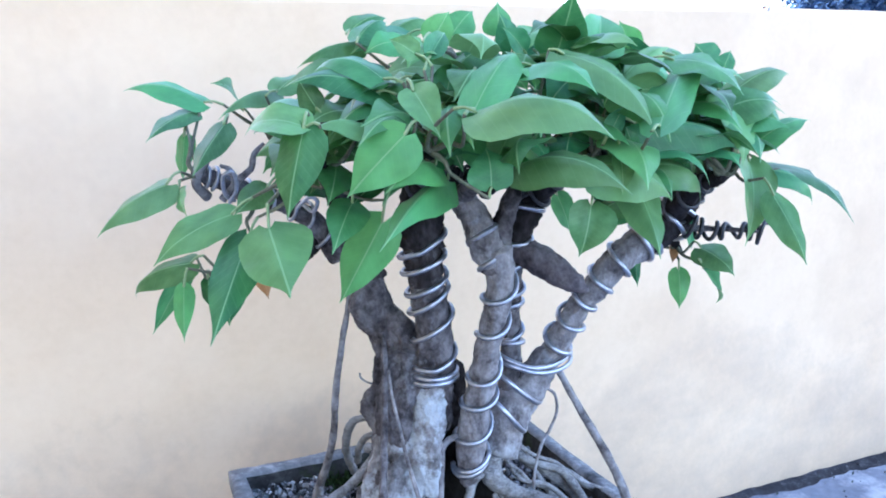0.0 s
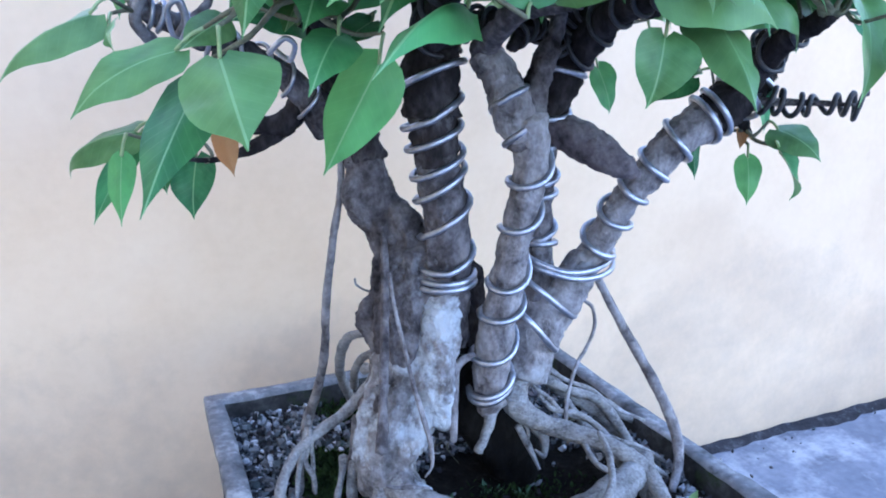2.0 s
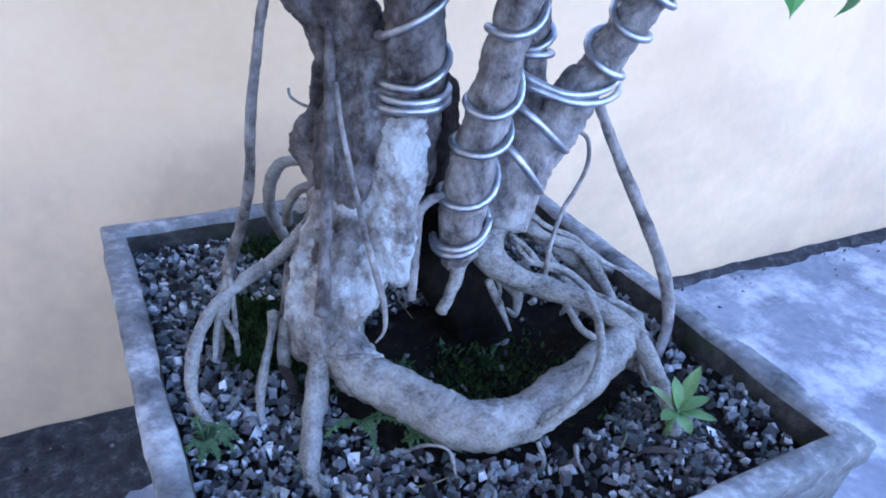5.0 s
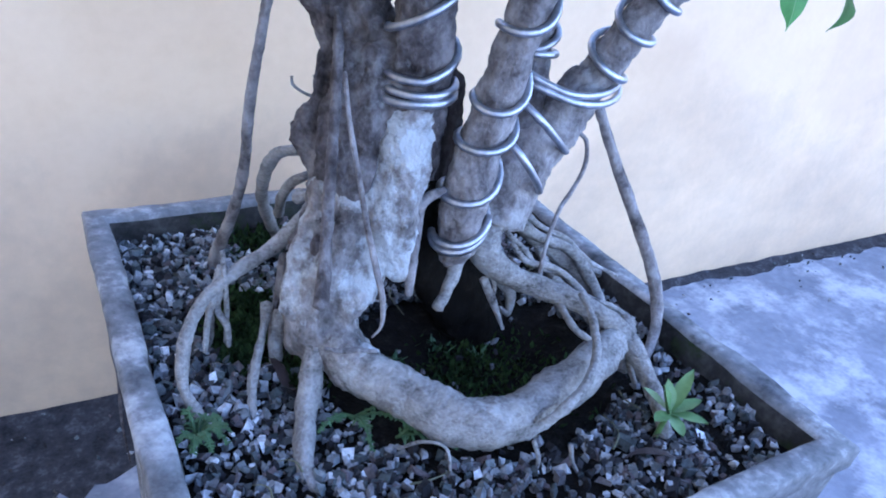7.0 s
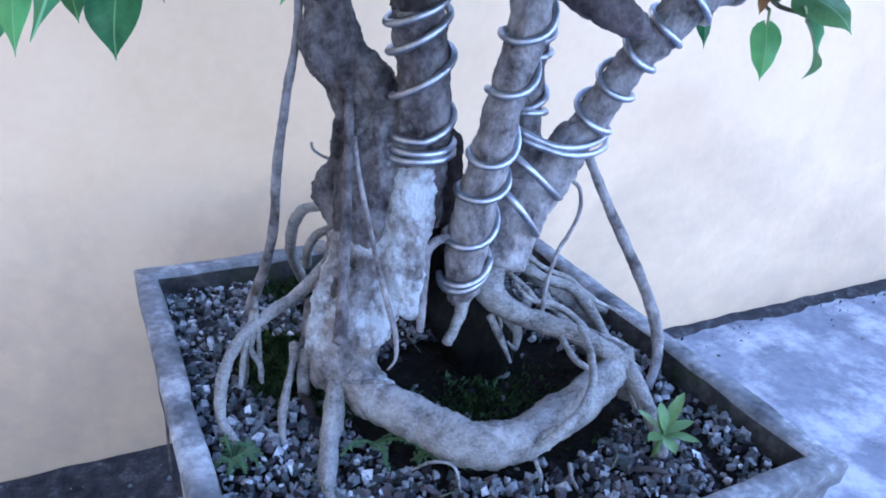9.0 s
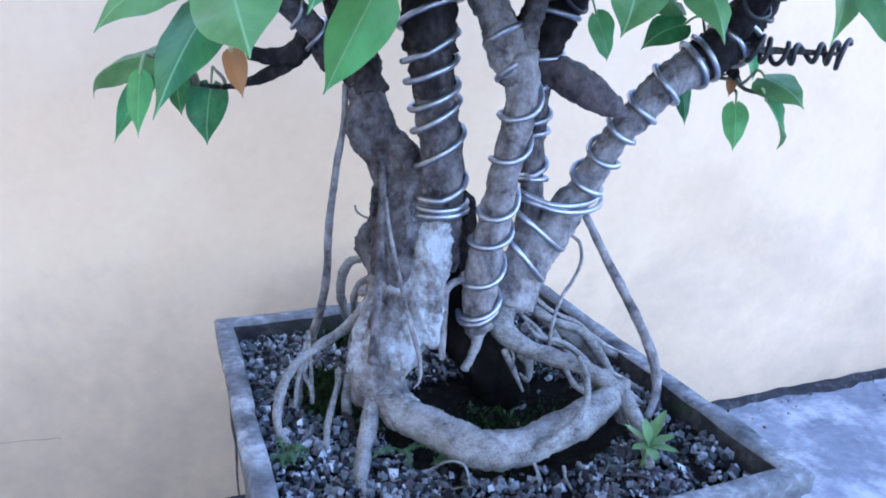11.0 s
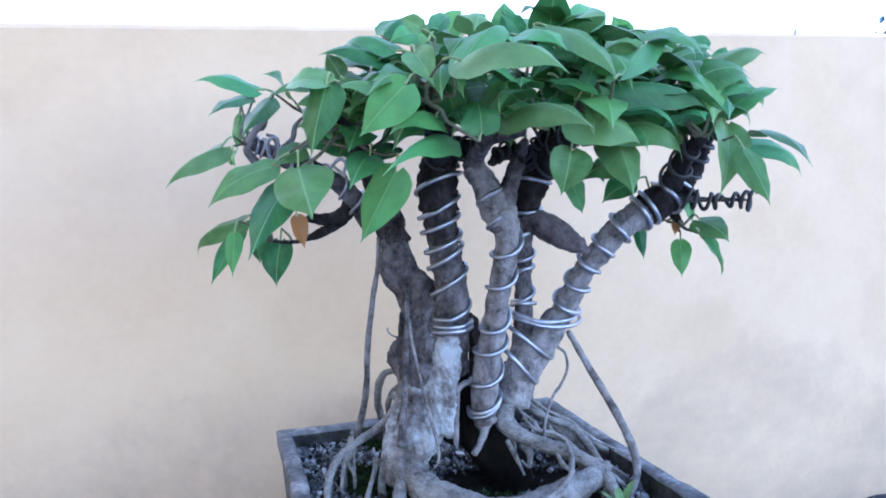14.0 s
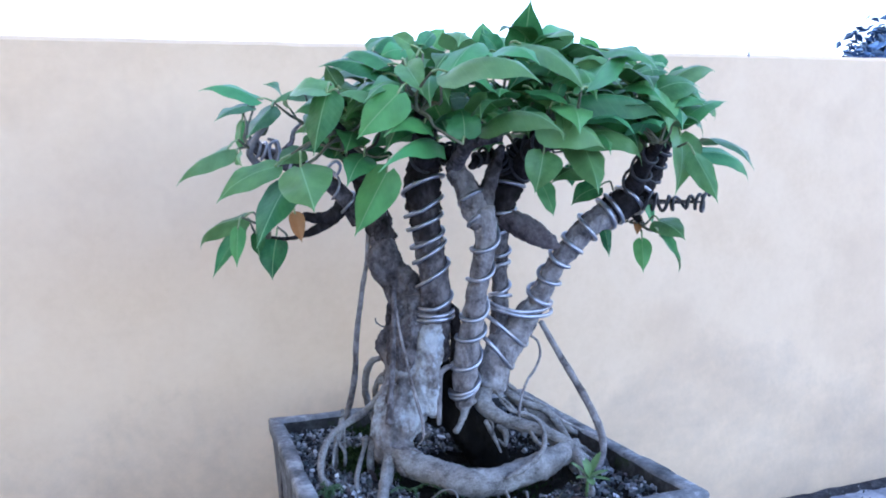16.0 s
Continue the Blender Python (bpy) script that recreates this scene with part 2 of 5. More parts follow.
def leaf_material():
    """Glossy leaf skin with a pale midrib and side veins, letting some light through; each leaf its own tone."""
    m, t, b = material("green_fig_leaf", 0.42)
    n, l = t.nodes, t.links

    def math_node(op, a, c=None):
        q = n.new("ShaderNodeMath")
        q.operation = op
        for i, v in enumerate((a, c)):
            if v is None:
                continue
            if isinstance(v, (int, float)):
                q.inputs[i].default_value = v
            else:
                l.new(v, q.inputs[i])
        return q.outputs[0]

    b.inputs["Specular IOR Level"].default_value = 0.34
    co, sep, info = n.new("ShaderNodeTexCoord"), n.new("ShaderNodeSeparateXYZ"), n.new("ShaderNodeObjectInfo")
    l.new(co.outputs["Object"], sep.inputs[0])
    ax = math_node("ABSOLUTE", sep.outputs[0])
    rib = math_node("LESS_THAN", ax, 0.014)
    slant = math_node("SUBTRACT", sep.outputs[1], math_node("MULTIPLY", ax, 0.55))
    vein = math_node("GREATER_THAN", math_node("SINE", math_node("MULTIPLY", slant, 58.0)), 0.965)
    lines = math_node("MAXIMUM", rib, math_node("MULTIPLY", vein, 0.14))
    nz = n.new("ShaderNodeTexNoise")
    nz.inputs["Scale"].default_value, nz.inputs["Detail"].default_value = 3.0, 5
    add = n.new("ShaderNodeVectorMath")
    add.operation = "ADD"
    l.new(co.outputs["Object"], add.inputs[0])
    l.new(info.outputs["Random"], add.inputs[1])
    l.new(add.outputs[0], nz.inputs["Vector"])
    tone = n.new("ShaderNodeValToRGB")
    el = tone.color_ramp.elements
    el[0].position, el[0].color = 0.25, (0.03, 0.115, 0.038, 1)
    el[1].position, el[1].color = 0.8, (0.13, 0.355, 0.125, 1)
    blend = math_node("ADD", math_node("MULTIPLY", nz.outputs["Fac"], 0.55), math_node("MULTIPLY", info.outputs["Random"], 0.5))
    l.new(blend, tone.inputs[0])
    hue = n.new("ShaderNodeHueSaturation")
    other = n.new("ShaderNodeMath")
    other.operation = "FRACT"
    l.new(math_node("MULTIPLY", info.outputs["Random"], 17.3), other.inputs[0])
    l.new(math_node("ADD", math_node("MULTIPLY", other.outputs[0], 0.07), 0.465), hue.inputs["Hue"])
    l.new(math_node("ADD", math_node("MULTIPLY", other.outputs[0], 0.2), 0.98), hue.inputs["Saturation"])
    l.new(tone.outputs[0], hue.inputs["Color"])
    mx = n.new("ShaderNodeMix")
    mx.data_type = "RGBA"
    mx.inputs["B"].default_value = (0.24, 0.44, 0.2, 1)
    l.new(math_node("MULTIPLY", lines, 0.6), mx.inputs["Factor"])
    l.new(hue.outputs[0], mx.inputs["A"])
    l.new(mx.outputs["Result"], b.inputs["Base Color"])
    bp = n.new("ShaderNodeBump")
    bp.inputs["Strength"].default_value, bp.inputs["Distance"].default_value = 0.35, 0.002
    l.new(math_node("ADD", math_node("MULTIPLY", lines, -0.5), nz.outputs["Fac"]), bp.inputs["Height"])
    l.new(bp.outputs[0], b.inputs["Normal"])
    tl, ms = n.new("ShaderNodeBsdfTranslucent"), n.new("ShaderNodeMixShader")
    hs = n.new("ShaderNodeHueSaturation")
    hs.inputs["Value"].default_value = 1.4
    l.new(mx.outputs["Result"], hs.inputs["Color"])
    l.new(hs.outputs[0], tl.inputs["Color"])
    ms.inputs[0].default_value = 0.16
    l.new(b.outputs[0], ms.inputs[1])
    l.new(tl.outputs[0], ms.inputs[2])
    l.new(ms.outputs[0], n["Material Output"].inputs[0])
    return m


def foot_smudges_and_shade():
    """Ragged grey smudges on the lower plaster, its shading towards the foot painted in."""
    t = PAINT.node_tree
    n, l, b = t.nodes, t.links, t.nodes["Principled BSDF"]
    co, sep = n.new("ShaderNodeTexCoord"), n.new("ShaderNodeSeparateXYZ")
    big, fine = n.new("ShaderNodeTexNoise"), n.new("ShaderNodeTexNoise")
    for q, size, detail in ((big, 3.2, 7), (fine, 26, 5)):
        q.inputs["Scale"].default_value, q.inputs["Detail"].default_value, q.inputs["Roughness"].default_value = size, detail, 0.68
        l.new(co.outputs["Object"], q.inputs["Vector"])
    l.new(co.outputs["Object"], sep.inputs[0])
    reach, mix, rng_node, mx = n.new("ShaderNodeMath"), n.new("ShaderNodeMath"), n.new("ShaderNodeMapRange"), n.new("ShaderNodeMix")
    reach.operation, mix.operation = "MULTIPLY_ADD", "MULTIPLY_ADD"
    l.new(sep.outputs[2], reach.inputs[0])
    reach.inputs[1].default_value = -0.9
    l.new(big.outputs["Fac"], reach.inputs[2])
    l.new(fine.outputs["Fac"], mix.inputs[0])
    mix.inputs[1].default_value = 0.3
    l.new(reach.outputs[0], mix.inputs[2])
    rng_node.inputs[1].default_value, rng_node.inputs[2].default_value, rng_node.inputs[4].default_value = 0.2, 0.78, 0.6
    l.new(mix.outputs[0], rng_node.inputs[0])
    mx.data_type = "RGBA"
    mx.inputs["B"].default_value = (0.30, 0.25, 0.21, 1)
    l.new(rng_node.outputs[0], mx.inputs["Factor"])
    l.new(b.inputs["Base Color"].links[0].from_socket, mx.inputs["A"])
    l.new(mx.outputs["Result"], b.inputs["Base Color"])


foot_smudges_and_shade()
LEAF = leaf_material()

# ---- the setting ----
bm = bmesh.new()
bmesh.ops.create_grid(bm, x_segments=2, y_segments=2, size=60)
tagged(part("ground", bm, GROUND, frame_of=PLAIN), "worn grey cement yard floor beside the wall", "ground", kind="structure")

WALL = Matrix.Rotation(WALL_ANGLE, 4, "Z") @ Matrix.Translation((0, 0.715 * UNIT, 0))
WALL_TOP = 1.432
bm = bmesh.new()
xs = [-7 + 0.07 * k for k in range(230)]
prof = []
for x in xs:
    top = WALL_TOP - 0.003 * x + 0.006 * noise.noise(Vector((x * 1.3, 3, 0))) + 0.003 * noise.noise(Vector((x * 9, 1, 0)))
    prof.append([bm.verts.new(p) for p in ((x, 0, -0.05), (x, 0, top - 0.012), (x, 0.012, top), (x, 0.108, top + 0.002), (x, 0.12, top - 0.01), (x, 0.12, -0.05))])
for p, q in zip(prof, prof[1:]):
    for k in range(6):
        bm.faces.new((p[k], q[k], q[(k + 1) % 6], p[(k + 1) % 6]))
bm.faces.new(prof[0]), bm.faces.new(prof[-1][::-1])
bmesh.ops.recalc_face_normals(bm, faces=bm.faces)
wall = tagged(part("wall_north", bm, PAINT, frame_of=WALL, smooth=False), "low cream painted plaster garden wall with worn top", "wall", kind="structure")


def ribbon(points, width, lift, seed):
    """A thin wandering strip in the plane z = lift."""
    bm, line, rows = bmesh.new(), spline(points, 12), []
    for i, q in enumerate(line):
        d = (line[min(i + 1, len(line) - 1)] - line[max(i - 1, 0)])
        d = Vector((d[0], d[1], 0)).normalized()
        o = Vector((-d.y, d.x, 0))
        j = o * noise.noise(Vector((i * 0.7, seed, 0))) * width * 2.5
        w = width * (0.6 + 0.8 * abs(noise.noise(Vector((i * 0.5, 0, seed)))))
        c = Vector((q[0], q[1], lift)) + j
        rows.append((bm.verts.new(c + o * w / 2), bm.verts.new(c - o * w / 2)))
    for (a, b), (c, d) in zip(rows, rows[1:]):
        bm.faces.new((a, b, d, c))
    bmesh.ops.recalc_face_normals(bm, faces=bm.faces)
    return bm


ON_WALL = WALL @ Matrix.Rotation(radians(90), 4, "X")
for pts, w in (([(0.95, 0.10), (1.03, 0.082), (1.10, 0.085), (1.17, 0.06)], 0.001), ([(-0.75, 0.25), (-0.6, 0.235), (-0.45, 0.24), (-0.32, 0.228)], 0.001)):
    part("crack", ribbon(pts, w, 0.001, w * 14000 + pts[0][0]), CRACK, wall, "dark hairline crack in the plaster", frame_of=ON_WALL, smooth=False)

# a bent nail stub left in the top of the wall
bm = bmesh.new()
add_tube(bm, [(1.497, 0.012, WALL_TOP - 0.035, 0.0036), (1.499, 0.006, WALL_TOP - 0.005, 0.0045), (1.503, 0.01, WALL_TOP + 0.005, 0.0032)], 4, 7, 0.2, 30)
part("nail_stub", bm, CONCRETE, wall, "small rusty nail stub in the wall top", frame_of=WALL)

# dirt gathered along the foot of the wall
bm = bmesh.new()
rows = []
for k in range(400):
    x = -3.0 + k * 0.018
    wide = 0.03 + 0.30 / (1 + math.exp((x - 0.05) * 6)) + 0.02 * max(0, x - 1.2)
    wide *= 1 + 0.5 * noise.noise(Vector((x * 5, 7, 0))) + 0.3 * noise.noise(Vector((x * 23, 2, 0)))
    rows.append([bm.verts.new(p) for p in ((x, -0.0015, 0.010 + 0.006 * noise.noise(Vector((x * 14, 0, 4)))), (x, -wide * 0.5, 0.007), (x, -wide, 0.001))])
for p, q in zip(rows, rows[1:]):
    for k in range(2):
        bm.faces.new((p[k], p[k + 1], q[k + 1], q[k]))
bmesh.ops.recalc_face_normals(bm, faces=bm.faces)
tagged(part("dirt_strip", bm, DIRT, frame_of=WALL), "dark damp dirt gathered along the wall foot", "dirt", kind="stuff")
bm = ribbon([(-0.13, 0.30), (-0.10, 0.20), (-0.085, 0.14), (-0.03, 0.05), (-0.02, -0.1)], 0.005, 0.002, 3.0)
tagged(part("ground_crack", bm, CRACK, frame_of=PLAIN, smooth=False), "dark crack running through the cement floor", "crack", kind="structure")

rng = random.Random(2)
verts, faces = [], []
for k in range(160):
    x = rng.uniform(-1.2, 2.2)
    m = WALL @ Matrix.Translation((x, -abs(rng.gauss(0, 0.09)) - 0.01, 0.008)) @ Euler([rng.uniform(0, 6.28) for q in range(3)]).to_matrix().to_4x4() @ Matrix.Diagonal((1.3, 1, 0.7, 1))
    r, n0 = rng.uniform(0.002, 0.006), len(verts)
    verts += [m @ (Vector(p) * r) for p in ((1, 0, 0), (-1, 0, 0), (0, 1, 0), (0, -1, 0), (0, 0, 1), (0, 0, -1))]
    faces += [(n0 + a, n0 + c, n0 + d) for a, c, d in ((0, 2, 4), (2, 1, 4), (1, 3, 4), (3, 0, 4), (2, 0, 5), (1, 2, 5), (3, 1, 5), (0, 3, 5))]
me = bpy.data.meshes.new("grit")
me.from_pydata(verts, [], faces)
me.materials.append(PEBBLE)
tagged(new("grit", me), "loose pale grit scattered along the wall foot", "grit", kind="stuff")

# unseen plain wall, added to block the sun and darken the left side
bm = bmesh.new()
bmesh.ops.create_cube(bm, size=1, matrix=Matrix.Translation((-1.8, -0.9, 2.0)) @ Matrix.Diagonal((0.2, 5.6, 4.0, 1)))
tagged(part("shade_wall_west", bm, PAINT, frame_of=PLAIN, smooth=False), "unseen plain wall added to shade the yard's left side", "wall", kind="structure")

# ---- the tree beyond the wall ----
far = thing("yard_tree", (8.95, 5.5, 0), "dark leafy tree standing beyond the garden wall", "tree")
rng = random.Random(11)
FAR = Matrix.Translation((0.35, -0.1, -0.12))
bm = bmesh.new()
add_tube(bm, [(8.6, 5.6, -0.02, 0.13), (8.62, 5.6, 0.8, 0.1), (8.5, 5.65, 1.6, 0.08), (8.55, 5.6, 2.4, 0.04)], 4, 8, 0.1, 3)
part("trunk", bm, BARK, far, frame_of=FAR)
for tip in ((7.9, 5.3, 2.2), (9.3, 5.9, 2.3), (8.4, 5.0, 2.5), (8.8, 6.3, 2.4)):
    bm = bmesh.new()
    add_tube(bm, [(8.52, 5.63, 1.5, 0.05), ((8.52 + tip[0]) / 2, (5.63 + tip[1]) / 2, 2.0, 0.035), (*tip, 0.015)], 4, 6)
    part("limb", bm, BARK, far, frame_of=FAR)
verts, faces = [], []
for k in range(5200):
    c = Vector(rng.choice(((7.9, 5.3, 2.25), (9.3, 5.9, 2.3), (8.4, 5.0, 2.5), (8.8, 6.3, 2.4), (8.6, 5.6, 2.7), (8.2, 5.7, 2.1), (9.0, 5.3, 2.15))))
    c += Vector((rng.gauss(0, 0.22), rng.gauss(0, 0.22), rng.gauss(0, 0.16)))
    m = FAR @ Matrix.Translation(c) @ Euler((rng.uniform(-0.9, 0.9), rng.uniform(-0.9, 0.9), rng.uniform(0, 6.28))).to_matrix().to_4x4()
    s = rng.uniform(0.06, 0.11)
    n0 = len(verts)
    verts += [m @ Vector(p) for p in ((0, -s, 0), (s * 0.45, 0, 0.01), (0, s, -0.01), (-s * 0.45, 0, 0.01))]
    faces.append((n0, n0 + 1, n0 + 2, n0 + 3))
me = bpy.data.meshes.new("crown")
me.from_pydata(verts, [], faces)
me.materials.append(FAR_LEAF)
crown = new("crown", me)
crown.parent, crown.matrix_parent_inverse = far, base_of[far.name].inverted()

# ---- the pot ----
LIMB_LEFT = [(0.382, -0.42, 0.45, 0.0553), (0.357, -0.4, 0.541, 0.0514), (0.326, -0.39, 0.605, 0.0475), (0.303, -0.39, 0.682, 0.0416), (0.293, -0.38, 0.76, 0.0361), (0.279, -0.37, 0.831, 0.0295)]
LIMB_THICK = [(0.425, -0.53, 0.309, 0.0555), (0.428, -0.53, 0.403, 0.0527), (0.435, -0.53, 0.493, 0.0462), (0.426, -0.53, 0.594, 0.0465), (0.409, -0.53, 0.691, 0.0454), (0.396, -0.53, 0.784, 0.0486), (0.4, -0.52, 0.862, 0.0545), (0.413, -0.5, 0.928, 0.047)]
LIMB_FRONT = [(0.505, -0.6, 0.202, 0.0367), (0.506, -0.6, 0.257, 0.0396), (0.518, -0.605, 0.365, 0.0356), (0.535, -0.61, 0.456, 0.0326), (0.547, -0.62, 0.558, 0.0301), (0.559, -0.63, 0.643, 0.0313), (0.563, -0.635, 0.725, 0.0331), (0.55, -0.64, 0.787, 0.0353)]
LIMB_FRONT_TOP = [(0.544, -0.63, 0.747, 0.0295), (0.526, -0.62, 0.802, 0.0315), (0.513, -0.6, 0.856, 0.0302), (0.482, -0.58, 0.909, 0.0261)]
FRONT_FORK = [(0.548, -0.63, 0.724, 0.0291), (0.561, -0.62, 0.797, 0.0289), (0.58, -0.62, 0.853, 0.0241), (0.599, -0.62, 0.908, 0.0182), (0.628, -0.62, 0.978, 0.0113)]
LIMB_REAR = [(0.663, -0.53, 0.355, 0.0363), (0.679, -0.5, 0.458, 0.0276), (0.682, -0.49, 0.578, 0.0252), (0.681, -0.49, 0.682, 0.0293), (0.682, -0.49, 0.758, 0.0321), (0.69, -0.5, 0.821, 0.0442), (0.73, -0.5, 0.894, 0.0396)]
LIMB_RIGHT = [(0.607, -0.57, 0.204, 0.0489), (0.649, -0.55, 0.299, 0.0577), (0.717, -0.54, 0.375, 0.052), (0.77, -0.545, 0.442, 0.0377), (0.808, -0.56, 0.512, 0.0339), (0.84, -0.58, 0.588, 0.0321), (0.887, -0.6, 0.655, 0.0343), (0.949, -0.61, 0.719, 0.0387), (1.023, -0.61, 0.763, 0.0448), (1.122, -0.6, 0.814, 0.0502), (1.195, -0.58, 0.884, 0.0429)]
STUB = [(0.692, -0.5, 0.747, 0.0347), (0.721, -0.54, 0.732, 0.041), (0.76, -0.6, 0.701, 0.037), (0.788, -0.64, 0.672, 0.0245), (0.806, -0.66, 0.66, 0.0067)]
TRUNK = [(0.385, -0.47, 0.504, 0.0777), (0.383, -0.48, 0.422, 0.0821), (0.368, -0.49, 0.337, 0.0863), (0.367, -0.5, 0.256, 0.0845), (0.341, -0.52, 0.193, 0.0838), (0.305, -0.54, 0.131, 0.0788), (0.28, -0.56, 0.067, 0.0643), (0.267, -0.57, 0.003, 0.0451)]
TRUNK_TOE = [(0.429, -0.540, 0.415, 0.0409), (0.403, -0.560, 0.366, 0.0444), (0.389, -0.575, 0.303, 0.0448), (0.381, -0.590, 0.237, 0.0435), (0.390, -0.600, 0.175, 0.0289), (0.402, -0.605, 0.139, 0.0137)]
BURL = [(0.310, -0.420, 0.385, 0.0154), (0.294, -0.430, 0.359, 0.0231), (0.295, -0.440, 0.327, 0.0232), (0.310, -0.460, 0.281, 0.0195), (0.314, -0.480, 0.246, 0.0137)]
RING_ROOT = [(0.293, -0.569, 0.06, 0.0435), (0.293, -0.619, 0.035, 0.0445), (0.314, -0.673, 0.02, 0.0419), (0.352, -0.737, 0.015, 0.0401), (0.387, -0.8, 0.012, 0.041), (0.427, -0.839, 0.01, 0.0398), (0.492, -0.849, 0.012, 0.0396), (0.584, -0.833, 0.015, 0.0394), (0.682, -0.804, 0.02, 0.0384), (0.758, -0.77, 0.025, 0.0327), (0.805, -0.755, 0.035, 0.0258), (0.832, -0.737, 0.045, 0.0153)]
ROOT_BIG = [(0.583, -0.58, 0.201, 0.0282), (0.572, -0.6, 0.16, 0.0298), (0.613, -0.62, 0.121, 0.0227), (0.676, -0.65, 0.095, 0.0205), (0.722, -0.69, 0.085, 0.0187), (0.755, -0.73, 0.071, 0.0186), (0.792, -0.77, 0.044, 0.0178), (0.799, -0.82, 0.012, 0.0167), (0.785, -0.88, -0.01, 0.0146), (0.752, -0.95, -0.032, 0.0094)]
ROOT_B = [(0.673, -0.53, 0.192, 0.0159), (0.743, -0.52, 0.122, 0.0157), (0.823, -0.53, 0.063, 0.0133), (0.876, -0.56, 0.007, 0.0104), (0.901, -0.6, -0.02, 0.0093)]
ROOT_C = [(0.708, -0.721, 0.120, 0.0062), (0.699, -0.760, 0.110, 0.0071), (0.684, -0.796, 0.095, 0.0079), (0.659, -0.835, 0.080, 0.0077), (0.619, -0.868, 0.068, 0.0084), (0.579, -0.888, 0.058, 0.0082), (0.536, -0.899, 0.045, 0.0072), (0.508, -0.892, 0.030, 0.0045)]
ROOT_D = [(0.736, -0.7, 0.081, 0.0137), (0.774, -0.726, 0.03, 0.0139), (0.801, -0.757, 0.01, 0.0118), (0.798, -0.784, -0.03, 0.0096)]
ROOT_E = [(0.993, -0.560, -0.032, 0.0115), (1.029, -0.570, -0.064, 0.0220), (1.058, -0.585, -0.116, 0.0250), (1.076, -0.600, -0.167, 0.0213), (1.059, -0.620, -0.190, 0.0119)]
AERIAL_RIGHT = [(0.806, -0.550, 0.402, 0.0096), (0.830, -0.560, 0.355, 0.0097), (0.871, -0.585, 0.273, 0.0111), (0.919, -0.620, 0.176, 0.0126), (0.948, -0.660, 0.094, 0.0128), (0.962, -0.690, 0.026, 0.0129), (0.943, -0.720, -0.020, 0.0117), (0.903, -0.750, -0.060, 0.0103)]
AERIAL_LEFT = [(0.262, -0.370, 0.699, 0.0070), (0.259, -0.365, 0.617, 0.0071), (0.244, -0.350, 0.506, 0.0086), (0.232, -0.320, 0.357, 0.0096), (0.235, -0.280, 0.218, 0.0100), (0.225, -0.240, 0.100, 0.0111), (0.207, -0.190, -0.013, 0.0130), (0.197, -0.170, -0.104, 0.0119)]
ROOT_LEFT = [(0.322, -0.47, 0.262, 0.0106), (0.304, -0.455, 0.222, 0.0117), (0.271, -0.45, 0.182, 0.0117), (0.232, -0.445, 0.139, 0.0118), (0.179, -0.45, 0.111, 0.0116), (0.129, -0.47, 0.093, 0.0105), (0.087, -0.5, 0.069, 0.0103), (0.06, -0.54, 0.04, 0.01), (0.047, -0.58, 0.003, 0.0099), (0.056, -0.62, -0.026, 0.009), (0.077, -0.65, -0.049, 0.0065)]
LOOP_A = [(0.298, -0.380, 0.288, 0.0091), (0.277, -0.350, 0.272, 0.0103), (0.268, -0.310, 0.225, 0.0117), (0.275, -0.260, 0.153, 0.0123), (0.306, -0.200, 0.074, 0.0131), (0.351, -0.140, -0.020, 0.0115)]
LOOP_B = [(0.318, -0.380, 0.239, 0.0083), (0.301, -0.350, 0.210, 0.0095), (0.297, -0.310, 0.161, 0.0099), (0.315, -0.250, 0.095, 0.0104)]
STRAND_FRONT = [(0.315, -0.465, 0.553, 0.0035), (0.310, -0.490, 0.516, 0.0070), (0.303, -0.510, 0.477, 0.0079), (0.297, -0.525, 0.428, 0.0080), (0.288, -0.545, 0.360, 0.0089), (0.270, -0.585, 0.282, 0.0098), (0.252, -0.625, 0.215, 0.0107), (0.237, -0.655, 0.152, 0.0124)]
STRAND_THIN = [(0.297, -0.55, 0.481, 0.0032), (0.298, -0.58, 0.411, 0.0039), (0.308, -0.605, 0.336, 0.004), (0.318, -0.625, 0.265, 0.0047), (0.336, -0.64, 0.187, 0.0056), (0.345, -0.65, 0.141, 0.0049), (0.343, -0.66, 0.097, 0.0029), (0.328, -0.66, 0.076, 0.0021)]
STRAND_MID = [(0.466, -0.600, 0.296, 0.0066), (0.437, -0.600, 0.287, 0.0085), (0.420, -0.605, 0.266, 0.0085), (0.414, -0.615, 0.213, 0.0086), (0.410, -0.620, 0.155, 0.0087), (0.408, -0.625, 0.120, 0.0068)]
TIP_ROOT = [(0.522, -0.6, 0.186, 0.0231), (0.502, -0.615, 0.163, 0.0131), (0.484, -0.63, 0.129, 0.0107), (0.454, -0.65, 0.097, 0.0081)]
TIP_RED = [(0.579, -0.6, 0.104, 0.0089), (0.595, -0.62, 0.062, 0.0067), (0.615, -0.64, 0.008, 0.003)]
TIP_TWIST = [(0.629, -0.58, 0.075, 0.007), (0.649, -0.6, 0.054, 0.0097), (0.644, -0.61, 0.019, 0.007), (0.615, -0.62, 0.045, 0.0034)]
ROOT_SMALL = [(0.207, -0.5, 0.065, 0.011), (0.197, -0.52, 0.038, 0.007), (0.159, -0.587, 0, 0.0067), (0.143, -0.627, -0.03, 0.0057), (0.136, -0.669, -0.06, 0.0042)]
ROOT_SMALL2 = [(0.228, -0.52, 0.054, 0.015), (0.214, -0.526, 0, 0.0132), (0.217, -0.529, -0.05, 0.0103)]
